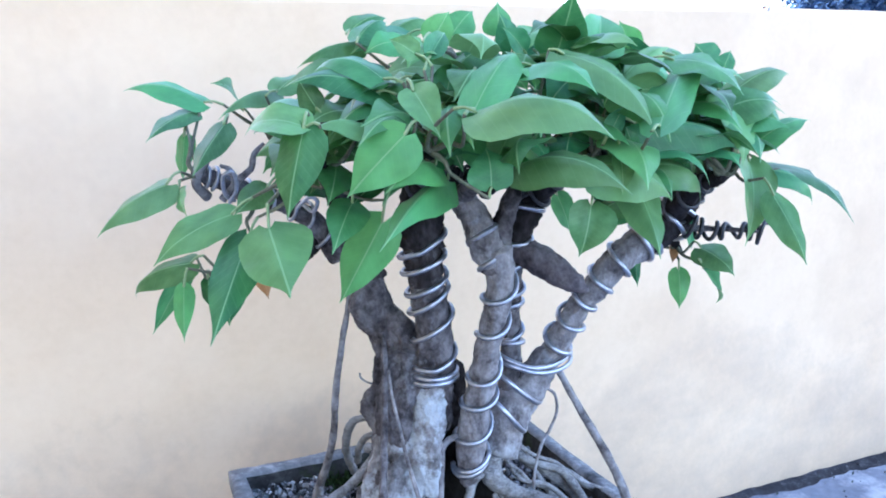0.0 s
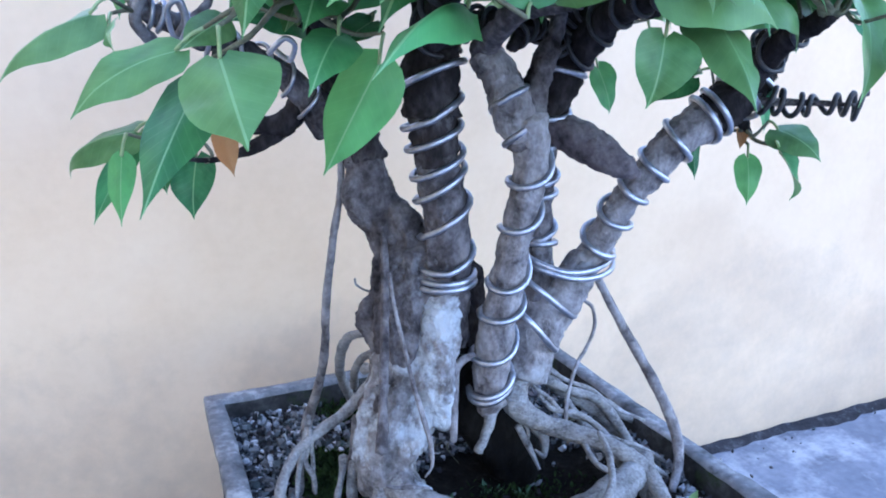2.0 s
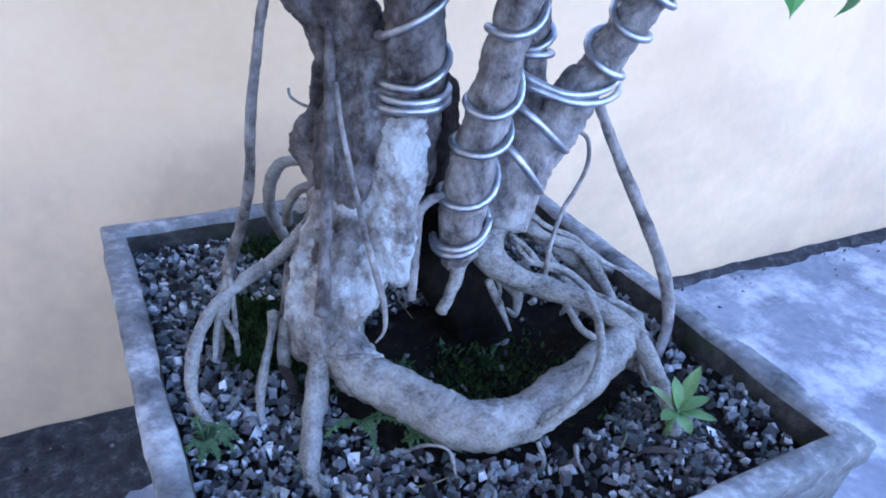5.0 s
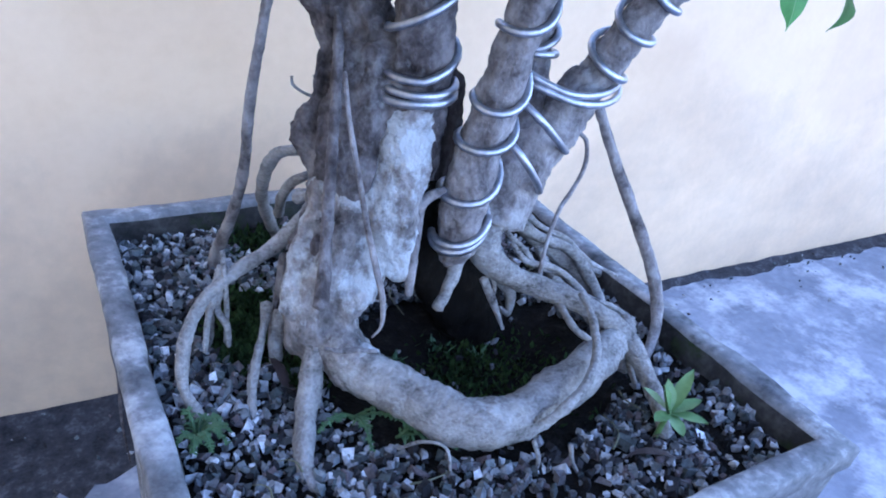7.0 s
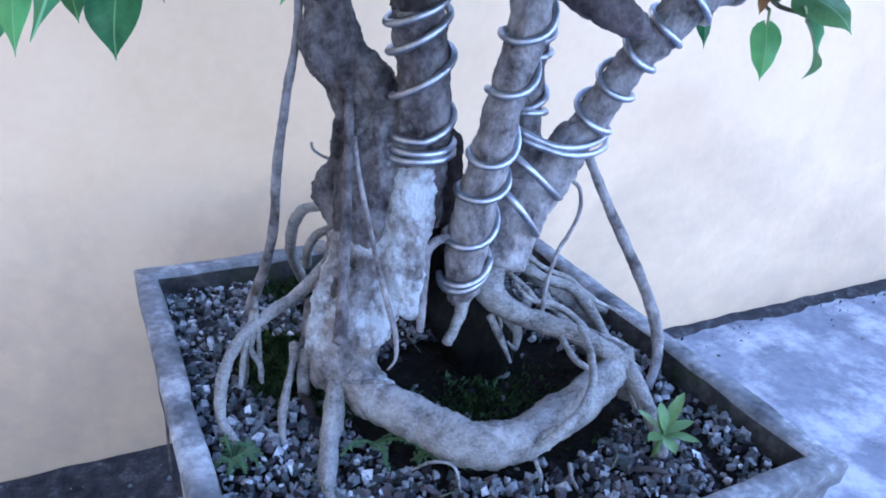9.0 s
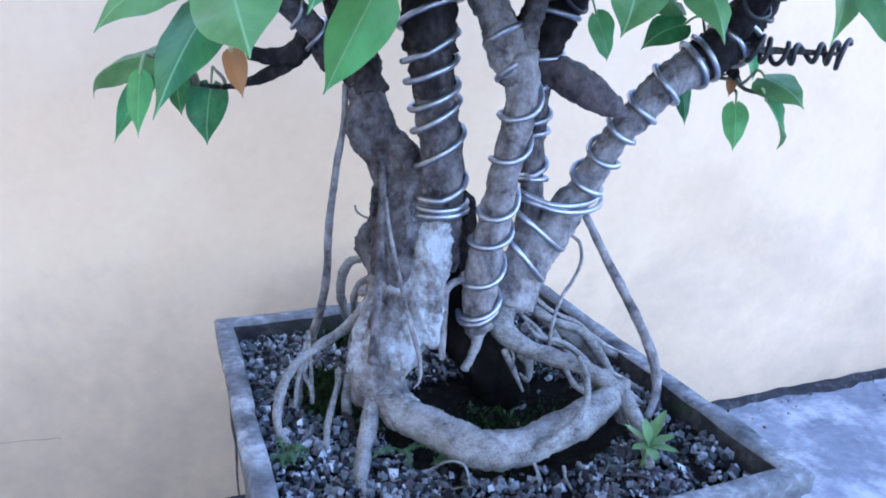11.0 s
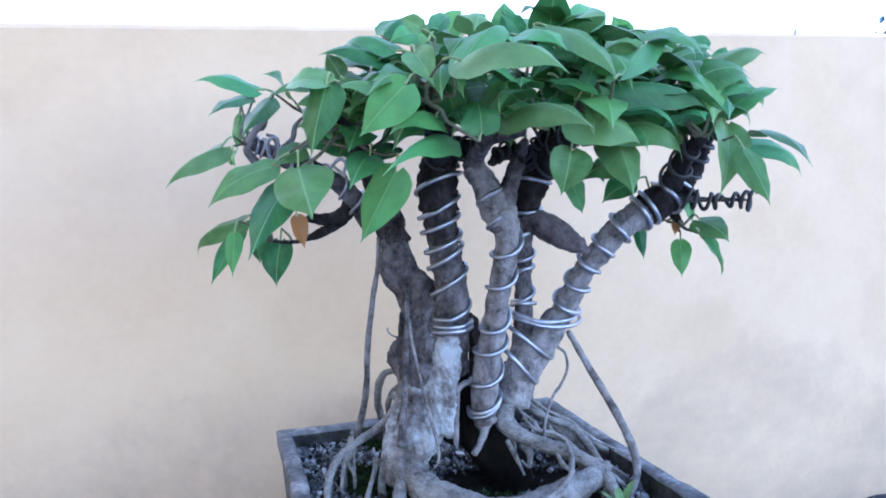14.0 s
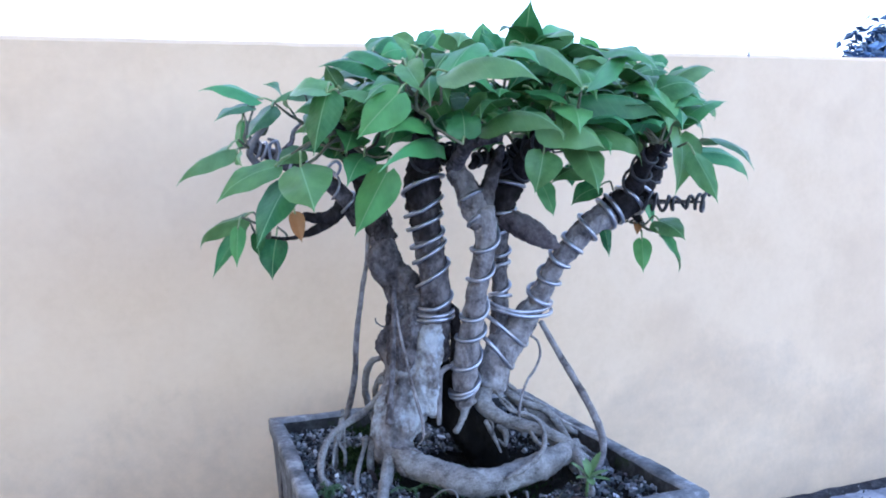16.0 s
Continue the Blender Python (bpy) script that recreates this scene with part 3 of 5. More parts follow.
ROOT_SMALL3 = [(0.144, -0.45, 0.121, 0.0069), (0.124, -0.46, 0.055, 0.008), (0.122, -0.445, -0.03, 0.0083), (0.104, -0.464, -0.06, 0.0062)]
ROOT_SMALL4 = [(0.146, -0.45, 0.15, 0.0049), (0.147, -0.47, 0.067, 0.0045), (0.152, -0.448, -0.05, 0.0042)]
CURL = [(0.276, -0.395, 0.425, 0.0024), (0.279, -0.395, 0.411, 0.0029), (0.294, -0.400, 0.399, 0.0029), (0.310, -0.420, 0.395, 0.0034)]
STRAND_RIGHT = [(0.770, -0.550, 0.356, 0.0043), (0.793, -0.555, 0.334, 0.0043), (0.798, -0.560, 0.288, 0.0044), (0.770, -0.570, 0.242, 0.0044), (0.737, -0.585, 0.217, 0.0043), (0.702, -0.610, 0.168, 0.0043), (0.684, -0.630, 0.114, 0.0043), (0.688, -0.640, 0.054, 0.0033)]
FINE_A = [(0.314, -0.806, -0.03, 0.0027), (0.339, -0.833, 0, 0.0026), (0.365, -0.858, 0, 0.0026), (0.376, -0.868, -0.05, 0.0027)]
FINE_B = [(0.502, -0.898, 0, 0.0031), (0.51, -0.909, -0.03, 0.0036), (0.505, -0.915, -0.06, 0.0027)]
FINE_C = [(0.553, -0.927, 0, 0.004), (0.557, -0.937, -0.03, 0.0041), (0.577, -0.941, -0.06, 0.0032)]
ROOT_F = [(0.68, -0.545, 0.174, 0.0122), (0.748, -0.54, 0.131, 0.0116), (0.822, -0.55, 0.095, 0.013), (0.859, -0.57, 0.052, 0.0132), (0.882, -0.6, 0.008, 0.0122), (0.884, -0.63, -0.016, 0.0091)]
ROOT_G = [(0.817, -0.500, 0.089, 0.0096), (0.900, -0.500, 0.040, 0.0113), (0.962, -0.500, -0.009, 0.0116), (1.042, -0.500, -0.048, 0.0120), (1.072, -0.510, -0.070, 0.0081)]
ROOT_H = [(0.787, -0.752, 0.03, 0.0128), (0.796, -0.801, 0.02, 0.0125), (0.796, -0.838, 0, 0.0113), (0.815, -0.862, -0.05, 0.0083)]
ROOT_I = [(0.699, -0.68, 0.078, 0.0074), (0.683, -0.749, 0.07, 0.0061), (0.708, -0.77, 0.05, 0.0061), (0.72, -0.783, 0.02, 0.0046)]
STRAND_A = [(0.314, -0.42, 0.476, 0.0084), (0.303, -0.44, 0.377, 0.0086), (0.294, -0.47, 0.297, 0.0086), (0.276, -0.48, 0.207, 0.0088), (0.245, -0.5, 0.168, 0.0068)]
STRAND_D = [(0.238, -0.677, 0.09, 0.0036), (0.259, -0.685, 0.085, 0.0043), (0.288, -0.686, 0.08, 0.0044), (0.33, -0.677, 0.06, 0.003)]
STRAND_E = [(0.25, -0.46, 0.132, 0.0081), (0.239, -0.47, 0.068, 0.0072), (0.223, -0.49, 0.023, 0.0062), (0.222, -0.478, -0.05, 0.0053)]
ROOT_J = [(0.63, -0.6, 0.168, 0.0048), (0.664, -0.61, 0.131, 0.0058), (0.721, -0.62, 0.113, 0.0069), (0.752, -0.64, 0.093, 0.0069), (0.77, -0.67, 0.069, 0.0079), (0.775, -0.7, 0.041, 0.0079), (0.78, -0.73, 0.033, 0.0087), (0.804, -0.75, 0.014, 0.0098), (0.81, -0.77, -0.007, 0.0088), (0.801, -0.79, -0.033, 0.0059)]
ROOT_K = [(0.739, -0.55, 0.11, 0.0088), (0.782, -0.57, 0.046, 0.0089), (0.817, -0.6, 0.022, 0.0089), (0.858, -0.62, 0.005, 0.009), (0.934, -0.64, -0.043, 0.0103), (0.99, -0.66, -0.119, 0.0095)]
ROOT_FRONT = [(0.271, -0.568, 0.1, 0.008), (0.253, -0.609, 0.05, 0.017), (0.232, -0.647, 0.0, 0.0189), (0.203, -0.702, -0.03, 0.0173), (0.178, -0.769, -0.045, 0.0148), (0.184, -0.82, -0.07, 0.012)]
ROOT_L2 = [(0.141, -0.46, 0.09, 0.0067), (0.131, -0.47, 0.051, 0.0059), (0.142, -0.49, 0.026, 0.0052), (0.142, -0.5, -0.01, 0.0045)]
ROOT_L3 = [(0.131, -0.46, 0.08, 0.0062), (0.112, -0.48, 0.032, 0.0056), (0.102, -0.5, -0.012, 0.0044)]
ROOT_L4 = [(0.198, -0.52, 0.05, 0.0043), (0.18, -0.55, 0.027, 0.0049), (0.155, -0.58, -0.016, 0.0055), (0.142, -0.62, -0.042, 0.0054), (0.142, -0.66, -0.082, 0.0041)]
ROOT_L5 = [(0.294, -0.440, 0.230, 0.0090), (0.282, -0.430, 0.221, 0.0090), (0.291, -0.420, 0.230, 0.0081)]
BRANCH_LEFT = [(0.26, -0.38, 0.796, 0.0282), (0.2, -0.36, 0.806, 0.0244), (0.154, -0.34, 0.762, 0.0259), (0.107, -0.33, 0.755, 0.0184), (0.059, -0.33, 0.761, 0.0121)]
BRANCH_LEFT2 = [(0.166, -0.34, 0.757, 0.0161), (0.118, -0.33, 0.726, 0.0161), (0.062, -0.33, 0.702, 0.011), (0.008, -0.33, 0.69, 0.0049), (-0.05, -0.33, 0.697, 0.0036)]
BRANCH_LEFT_UP = [(0.238, -0.38, 0.747, 0.0312), (0.165, -0.38, 0.839, 0.0271), (0.089, -0.4, 0.893, 0.023), (-0.002, -0.42, 0.927, 0.0225), (-0.071, -0.43, 0.96, 0.0204), (-0.122, -0.44, 0.984, 0.0134)]
TURNS_LIMB_THICK = [1.37, 1.58, 1.81, 2.85, 3.56, 4.05, 4.62, 4.98, 5.97]
TURNS_LIMB_RIGHT = [3.68, 4.53, 5.36, 6.15, 6.95, 7.99, 8.18, 8.96, 9.47]
TURNS_LIMB_REAR = [1.2, 1.35, 2.15, 2.44, 3.17, 4.32, 5.51]
pot = thing("bonsai_pot", POT @ Vector((0.5, -0.55, -0.42)), "square weathered grey concrete bonsai pot", "pot")
OUT = [(-0.015, 0.032), (1.04, 0.032), (1.022, -1.127), (-0.06, -1.127)]
INN = [(0.03, -0.018), (0.995, -0.018), (0.974, -1.077), (-0.008, -1.077)]


def shrink(corners, k):
    return [(0.5 + (x - 0.5) * k, -0.55 + (y + 0.55) * k) for x, y in corners]


def along(corners, n):
    """n points along each side of a quadrilateral."""
    out = []
    for (x0, y0), (x1, y1) in zip(corners, corners[1:] + corners[:1]):
        out += [(x0 + (x1 - x0) * k / n, y0 + (y1 - y0) * k / n) for k in range(n)]
    return out


# one side at a time, mitred at the corners: rim, outer lip, outer face, inner face
LEVELS = [(INN, 0.955, -0.14), (INN, 0.985, -0.05), (INN, 0.997, -0.008), (INN, 1.012, 0.001), (OUT, 0.992, 0.002), (OUT, 1.0, -0.006), (OUT, 0.995, -0.045), (OUT, 0.978, -0.055), (OUT, 0.93, -0.40), (OUT, 0.92, -0.42)]
N = 26
rings = []
bm = bmesh.new()
for lv, (corners, k, z) in enumerate(LEVELS):
    ring = []
    for x, y in along(shrink(corners, k), N):
        p = Vector((x, y, z))
        w = 0.006 * noise.noise(p * 5 + Vector((0, 0, lv * 0.3))) + 0.004 * noise.noise(p * 17)
        chip = -0.012 * max(0, noise.noise(p * 9 + Vector((4, 0, 0))) - 0.25) if 2 <= lv <= 5 else 0
        out_way = Vector((x - 0.5, y + 0.55, 0)).normalized()
        ring.append(bm.verts.new(p + out_way * (w + chip * (1 if lv >= 4 else -1)) + Vector((0, 0, (0.5 * w + chip) if z > -0.1 else 0))))
    rings.append(ring)
for r0, r1 in zip(rings, rings[1:]):
    for k in range(4 * N):
        f = bm.faces.new((r0[k], r0[(k + 1) % (4 * N)], r1[(k + 1) % (4 * N)], r1[k]))
        # the inner faces take the darker concrete
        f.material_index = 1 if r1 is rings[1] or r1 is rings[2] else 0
bm.faces.new(rings[0]), bm.faces.new(rings[-1][::-1])
bmesh.ops.recalc_face_normals(bm, faces=bm.faces)
part("body", bm, CONCRETE, pot, smooth=True, extra=(CONCRETE_INNER,))
for sx, sy in ((0.12, -0.1), (0.88, -0.1), (0.12, -1.0), (0.88, -1.0)):
    bm = bmesh.new()
    bmesh.ops.create_cube(bm, size=1, matrix=Matrix.Translation((sx, sy, -0.45)) @ Matrix.Diagonal((0.12, 0.12, 0.062, 1)))
    bmesh.ops.bevel(bm, geom=bm.edges[:], offset=0.008, segments=1, affect="EDGES")
    part("foot", bm, CONCRETE, pot, smooth=False)
bm = bmesh.new()
bmesh.ops.create_cube(bm, size=1, matrix=Matrix.Translation((0.27, -0.305, 0.172)) @ Matrix.Diagonal((0.52, 0.56, 0.344, 1)))
bmesh.ops.bevel(bm, geom=bm.edges[:], offset=0.006, segments=2, affect="EDGES")
tagged(part("plinth", bm, CONCRETE, frame_of=PLAIN, smooth=False), "plain grey concrete plinth under the pot", "plinth")
bm = bmesh.new()
add_tube(bm, [(0.0, -0.16, -0.10, 0.004), (-0.003, -0.165, -0.22, 0.004), (0.004, -0.16, -0.30, 0.0035), (0.002, -0.17, -0.42, 0.003), (0.012, -0.165, -0.55, 0.002)], 5, 6, 0.1, 20)
part("hanging_root", bm, BARK, pot, "thin dark root hanging over the side")


# ---- soil, gravel, moss ----
def in_hollow(x, y):
    """The dark hollow inside the front root."""
    return ((x - 0.565) / 0.225) ** 2 + ((y + 0.655) / 0.185) ** 2


def soil_height(x, y):
    h = -0.058 + 0.014 * noise.noise(Vector((x * 5, y * 5, 1))) + 0.006 * noise.noise(Vector((x * 22, y * 22, 5)))
    h += 0.022 * math.exp(-((x - 0.36) ** 2 + (y + 0.42) ** 2) / 0.05)
    return h - 0.03 * math.exp(-in_hollow(x, y) ** 2)


bm = bmesh.new()
bmesh.ops.create_grid(bm, x_segments=90, y_segments=98, size=0.5)
for v in bm.verts:
    x, y = 0.485 + v.co.x * 0.985, -0.548 + v.co.y * 1.065
    v.co = Vector((x, y, soil_height(x, y)))
tagged(part("soil", bm, SOIL), "damp potting soil filling the pot, darkened for the hollow's shade", "soil", kind="stuff")

G = (1 + 5 ** 0.5) / 2
ICO = [Vector(p).normalized() for p in ((-1, G, 0), (1, G, 0), (-1, -G, 0), (1, -G, 0), (0, -1, G), (0, 1, G), (0, -1, -G), (0, 1, -G), (G, 0, -1), (G, 0, 1), (-G, 0, -1), (-G, 0, 1))]
ICO_F = ((0, 11, 5), (0, 5, 1), (0, 1, 7), (0, 7, 10), (0, 10, 11), (1, 5, 9), (5, 11, 4), (11, 10, 2), (10, 7, 6), (7, 1, 8), (3, 9, 4), (3, 4, 2), (3, 2, 6), (3, 6, 8), (3, 8, 9), (4, 9, 5), (2, 4, 11), (6, 2, 10), (8, 6, 7), (9, 8, 1))
BLOCK = [(a, b, c) for c in (-1, 1) for a, b in ((-1, -1), (1, -1), (1, 1), (-1, 1))]
BLOCK_F = ((3, 2, 1), (3, 1, 0), (4, 5, 6), (4, 6, 7), (0, 1, 5), (0, 5, 4), (1, 2, 6), (1, 6, 5), (2, 3, 7), (2, 7, 6), (3, 0, 4), (3, 4, 7))
rng = random.Random(21)
verts, faces = [], []
for k in range(10500):
    x, y = rng.uniform(0.02, 0.965), rng.uniform(-1.065, -0.03)
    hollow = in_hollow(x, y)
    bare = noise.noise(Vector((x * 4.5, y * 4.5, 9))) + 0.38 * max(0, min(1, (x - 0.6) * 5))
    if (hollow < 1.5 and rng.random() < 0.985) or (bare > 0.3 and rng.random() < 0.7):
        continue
    if ((x - 0.19) / 0.6) ** 2 + (y + 0.41) ** 2 < 0.016 or ((x - 0.33) / 1.2) ** 2 + (y + 0.09) ** 2 < 0.004:
        continue
    r = rng.choice((0.0042, 0.005, 0.006, 0.007, 0.0085, 0.0105)) * rng.uniform(0.8, 1.25)
    m = Matrix.Translation((x, y, soil_height(x, y) + r * 0.25 + rng.uniform(0, 0.012))) @ Euler([rng.uniform(0, 6.28) for q in range(3)]).to_matrix().to_4x4() @ Matrix.Diagonal((rng.uniform(0.8, 1.7), rng.uniform(0.7, 1.1), rng.uniform(0.45, 0.8), 1))
    n0 = len(verts)
    if k % 4:
        taper = rng.uniform(0.45, 0.95)
        verts += [POT @ (m @ (Vector((sx * (taper if sz > 0 else 1) * rng.uniform(0.5, 1.1), sy * (taper if sz > 0 else 1) * rng.uniform(0.5, 1.1), sz * rng.uniform(0.55, 1.0))) * r)) for sx, sy, sz in BLOCK]
        faces += [tuple(q + n0 for q in f) for f in BLOCK_F]
    else:
        verts += [POT @ (m @ (v * r * rng.uniform(0.65, 1.25))) for v in ICO]
        faces += [(a + n0, b + n0, c + n0) for a, b, c in ICO_F]
me = bpy.data.meshes.new("gravel")
me.from_pydata(verts, [], faces)
me.materials.append(PEBBLE)
tagged(new("gravel", me), "loose angular grey and white gravel on the soil", "gravel", kind="stuff")


def tufts(centres, count, spread, height, seed):
    """Many small upright blades round some centres, as one mesh."""
    rng = random.Random(seed)
    verts, faces = [], []
    for k in range(count):
        cx, cy, rad = rng.choice(centres)
        x, y = cx + rng.gauss(0, rad), cy + rng.gauss(0, rad)
        z = soil_height(x, y) - 0.002
        h, a, w = height * rng.uniform(0.4, 1.2), rng.uniform(0, 6.28), 0.0035 * rng.uniform(0.7, 1.5)
        lean = Vector((rng.uniform(-1, 1), rng.uniform(-1, 1), 0)) * h * spread
        s = Vector((math.cos(a), math.sin(a), 0)) * w
        p = Vector((x, y, z))
        n0 = len(verts)
        verts += [POT @ q for q in (p - s * 0.5, p + s * 0.5, p + s + Vector((0, 0, h * 0.6)) + lean * 0.5, p + Vector((0, 0, h)) + lean, p - s + Vector((0, 0, h * 0.6)) + lean * 0.5)]
        faces.append((n0, n0 + 1, n0 + 2, n0 + 3, n0 + 4))
    me = bpy.data.meshes.new("moss")
    me.from_pydata(verts, [], faces)
    me.materials.append(MOSS)
    return me


tagged(new("moss", tufts([(0.23, -0.33, 0.03), (0.19, -0.40, 0.03), (0.17, -0.46, 0.03), (0.165, -0.50, 0.02), (0.24, -0.57, 0.022), (0.33, -0.09, 0.045), (0.40, -0.10, 0.03), (0.24, -0.60, 0.018), (0.37, -0.62, 0.01)], 3600, 0.7, 0.018, 5)), "dark green moss on the damp soil beside the trunk", "moss", kind="stuff")
tagged(new("moss", tufts([(0.56, -0.66, 0.06), (0.62, -0.70, 0.07), (0.50, -0.72, 0.05), (0.55, -0.62, 0.03), (0.66, -0.64, 0.05), (0.45, -0.66, 0.03)], 1300, 0.9, 0.015, 6)), "sparse dark moss inside the shaded root hollow", "moss", kind="stuff")


def leaflet(bm, base, way, up, length, width):
    """A small pointed leaf with a folded middle, four quads long."""
    way, rows = way.normalized(), []
    side = way.cross(up).normalized()
    nrm = side.cross(way)
    for t, w in ((0, 0.15), (0.3, 0.8), (0.6, 1.0), (0.85, 0.6), (1, 0.05)):
        c = base + way * length * t - nrm * length * 0.25 * t * t
        rows.append([bm.verts.new(c + side * width * w / 2 + nrm * width * 0.12), bm.verts.new(c), bm.verts.new(c - side * width * w / 2 + nrm * width * 0.12)])
    for p, q in zip(rows, rows[1:]):
        for k in range(2):
            bm.faces.new((p[k], p[k + 1], q[k + 1], q[k]))


weed = thing("weed_seedling", POT @ Vector((0.745, -0.935, -0.05)), "small light green weed seedling growing in gravel", "plant")
bm = bmesh.new()
add_tube(bm, [(0.745, -0.935, -0.07, 0.006), (0.742, -0.94, -0.02, 0.005), (0.745, -0.945, 0.02, 0.004)], 3, 6)
part("stem", bm, SPRIG, weed)
for az, el, ln in ((20, 62, 0.095), (75, 70, 0.065), (140, 50, 0.075), (195, 25, 0.06), (250, 12, 0.06), (310, 18, 0.07), (350, 30, 0.07), (120, 78, 0.06)):
    bm = bmesh.new()
    leaflet(bm, Vector((0.745, -0.945, 0.015)), Vector((math.cos(radians(az)) * math.cos(radians(el)), math.sin(radians(az)) * math.cos(radians(el)), math.sin(radians(el)))), Vector((0, 0, 1)), ln * 0.88, 0.025)
    part("leaf", bm, SPRIG, weed)


def fern(at, fronds, seed, rise=0.09):
    """A low feathery weed: each frond is a stalk with paired leaflets."""
    rng = random.Random(seed)
    root = Vector((at[0], at[1], soil_height(*at)))
    ob = thing("feathery_weed", POT @ root, "low feathery green weed on the gravel", "plant", "feathery weeds")
    for az, ln in fronds:
        d = Vector((math.cos(radians(az)), math.sin(radians(az)), 0))
        line = [root + d * ln * t + Vector((0, 0, 0.012 + rise * ln / 0.12 * t * (1.3 - t))) for t in (0, 0.33, 0.66, 1)]
        bm = bmesh.new()
        add_tube(bm, [(*p, 0.0022) for p in line], 4, 5)
        for t in range(2, 21):
            q = root + d * ln * t / 20 + Vector((0, 0, 0.012 + rise * ln / 0.12 * (t / 20) * (1.3 - t / 20)))
            for s in (-1, 1):
                o = Vector((-d.y * s, d.x * s, rng.uniform(-0.5, 0.9))) + d * rng.uniform(0.1, 0.9)
                leaflet(bm, q, o, Vector((0, 0, 1)), 0.013 * (1.15 - t / 26) * rng.uniform(0.5, 1.4), 0.0048)
        tagged(part("frond", bm, FERN, ob), kind="stuff")


fern((0.29, -0.70), ((300, 0.13), (330, 0.15), (200, 0.08), (260, 0.10)), 3)
fern((0.045, -0.67), ((200, 0.035), (250, 0.05), (300, 0.06), (330, 0.05), (100, 0.045), (60, 0.035), (20, 0.04), (275, 0.06)), 4, 0.24)
fern((0.33, -0.77), ((310, 0.10), (350, 0.07)), 5)

# small pale tufts in the hollow, and thin blades and dead rootlets over the gravel
me = tufts([(0.655, -0.507, 0.012), (0.60, -0.60, 0.01), (0.42, -0.575, 0.008), (0.53, -0.56, 0.01)], 90, 1.1, 0.02, 9)
me.materials[0] = FERN
tagged(new("grass_tuft", me), "small pale grass tufts inside the root hollow", "grass", kind="stuff")
rng = random.Random(33)
for k in range(34):
    x, y = rng.uniform(0.06, 0.92), rng.uniform(-1.02, -0.3)
    if in_hollow(x, y) < 1.3:
        continue
    a, ln = rng.uniform(0, 6.28), rng.uniform(0.03, 0.09)
    pts = []
    for t in (0, 0.35, 0.7, 1):
        px, py = x + math.cos(a + t * 0.7) * ln * t, y + math.sin(a + t * 0.7) * ln * t
        px, py = min(max(px, 0.04), 0.95), min(max(py, -1.05), -0.05)
        pts.append((px, py, soil_height(px, py) + 0.018 + 0.02 * t * (1 - t), 0.0016 * (1.3 - t)))
    bm = bmesh.new()
    add_tube(bm, pts, 4, 5, 0.1, 30)
    tagged(part("dead_rootlet", bm, TWIG), "thin pale dead rootlet lying on the gravel", "twig", "dead rootlets")

# ---- the tree ----
RELIEF = []
for nm, size in (("bark_lumps", 0.022), ("bark_flakes", 0.006)):
    tx = bpy.data.textures.new(nm, "CLOUDS")
    tx.noise_scale, tx.noise_depth = size, 2
    RELIEF.append(tx)


def rough_skin(ob, lumps, flakes):
    """Bark relief in the mesh itself."""
    for tx, strength in zip(RELIEF, (lumps, flakes)):
        mod = ob.modifiers.new("relief", "DISPLACE")
        mod.texture, mod.strength, mod.mid_level, mod.texture_coords = tx, strength, 0.5, "LOCAL"
    return ob


tree = thing("bonsai_tree", POT @ Vector((0.35, -0.55, -0.05)), "wired fig bonsai with thick grey trunk and heart-shaped leaves", "tree")


def limb(name, points, mat, rough=0.09, sides=30, groove=0.1, label="", grain=26, steps=14):
    bm = bmesh.new()
    add_tube(bm, points, steps, sides, rough, grain, groove, seed=points[0][0] * 37)
    thick = max(q[3] for q in points) * UNIT
    return rough_skin(part(name, bm, mat, tree, label), min(0.007, thick * 0.28), min(0.0045, thick * 0.16))


# the trunk: its lobes run together into one body
def lobed(name, lobes, mat, label):
    bm = bmesh.new()
    for pts, rough, sides, groove in lobes:
        add_tube(bm, pts, 8, sides, rough, 13, groove, seed=pts[0][0] * 37)
    ob = part(name, bm, mat, tree, label)
    mod = ob.modifiers.new("join", "REMESH")
    mod.mode, mod.voxel_size, mod.use_smooth_shade = "VOXEL", 0.0034, True
    mod = ob.modifiers.new("melt", "SMOOTH")
    mod.factor, mod.iterations = 0.5, 4
    return rough_skin(ob, 0.009, 0.0055)


lobed("trunk", [([(x, y, z, r * k) for (x, y, z, r), k in zip(TRUNK[:6], (0.64, 0.84, 0.93, 0.95, 0.94, 0.9))], 0.13, 48, 0.3),
       (LIMB_LEFT, 0.14, 28, 0.24), ([(0.318, -0.40, 0.54, 0.026), (0.296, -0.40, 0.585, 0.036), (0.29, -0.395, 0.625, 0.032), (0.298, -0.39, 0.67, 0.022)], 0.2, 18, 0.25), (LIMB_THICK[:3], 0.12, 28, 0.15), (BURL, 0.2, 20, 0.25), ([(0.404, -0.470, 0.437, 0.0461), (0.390, -0.460, 0.503, 0.0479), (0.373, -0.445, 0.553, 0.0405), (0.357, -0.430, 0.589, 0.0261)], 0.16, 24, 0.3), (STRAND_A, 0.06, 10, 0.05)], BARK, "thick fluted dark grey trunk")
lobed("trunk_base", [(TRUNK[3:], 0.13, 44, 0.3), (TRUNK_TOE, 0.14, 32, 0.2), (ROOT_FRONT[:2], 0.06, 12, 0.05), (RING_ROOT[:3], 0.08, 24, 0.1)], BARK_WHITE, "flared trunk base with pale lichen patches")
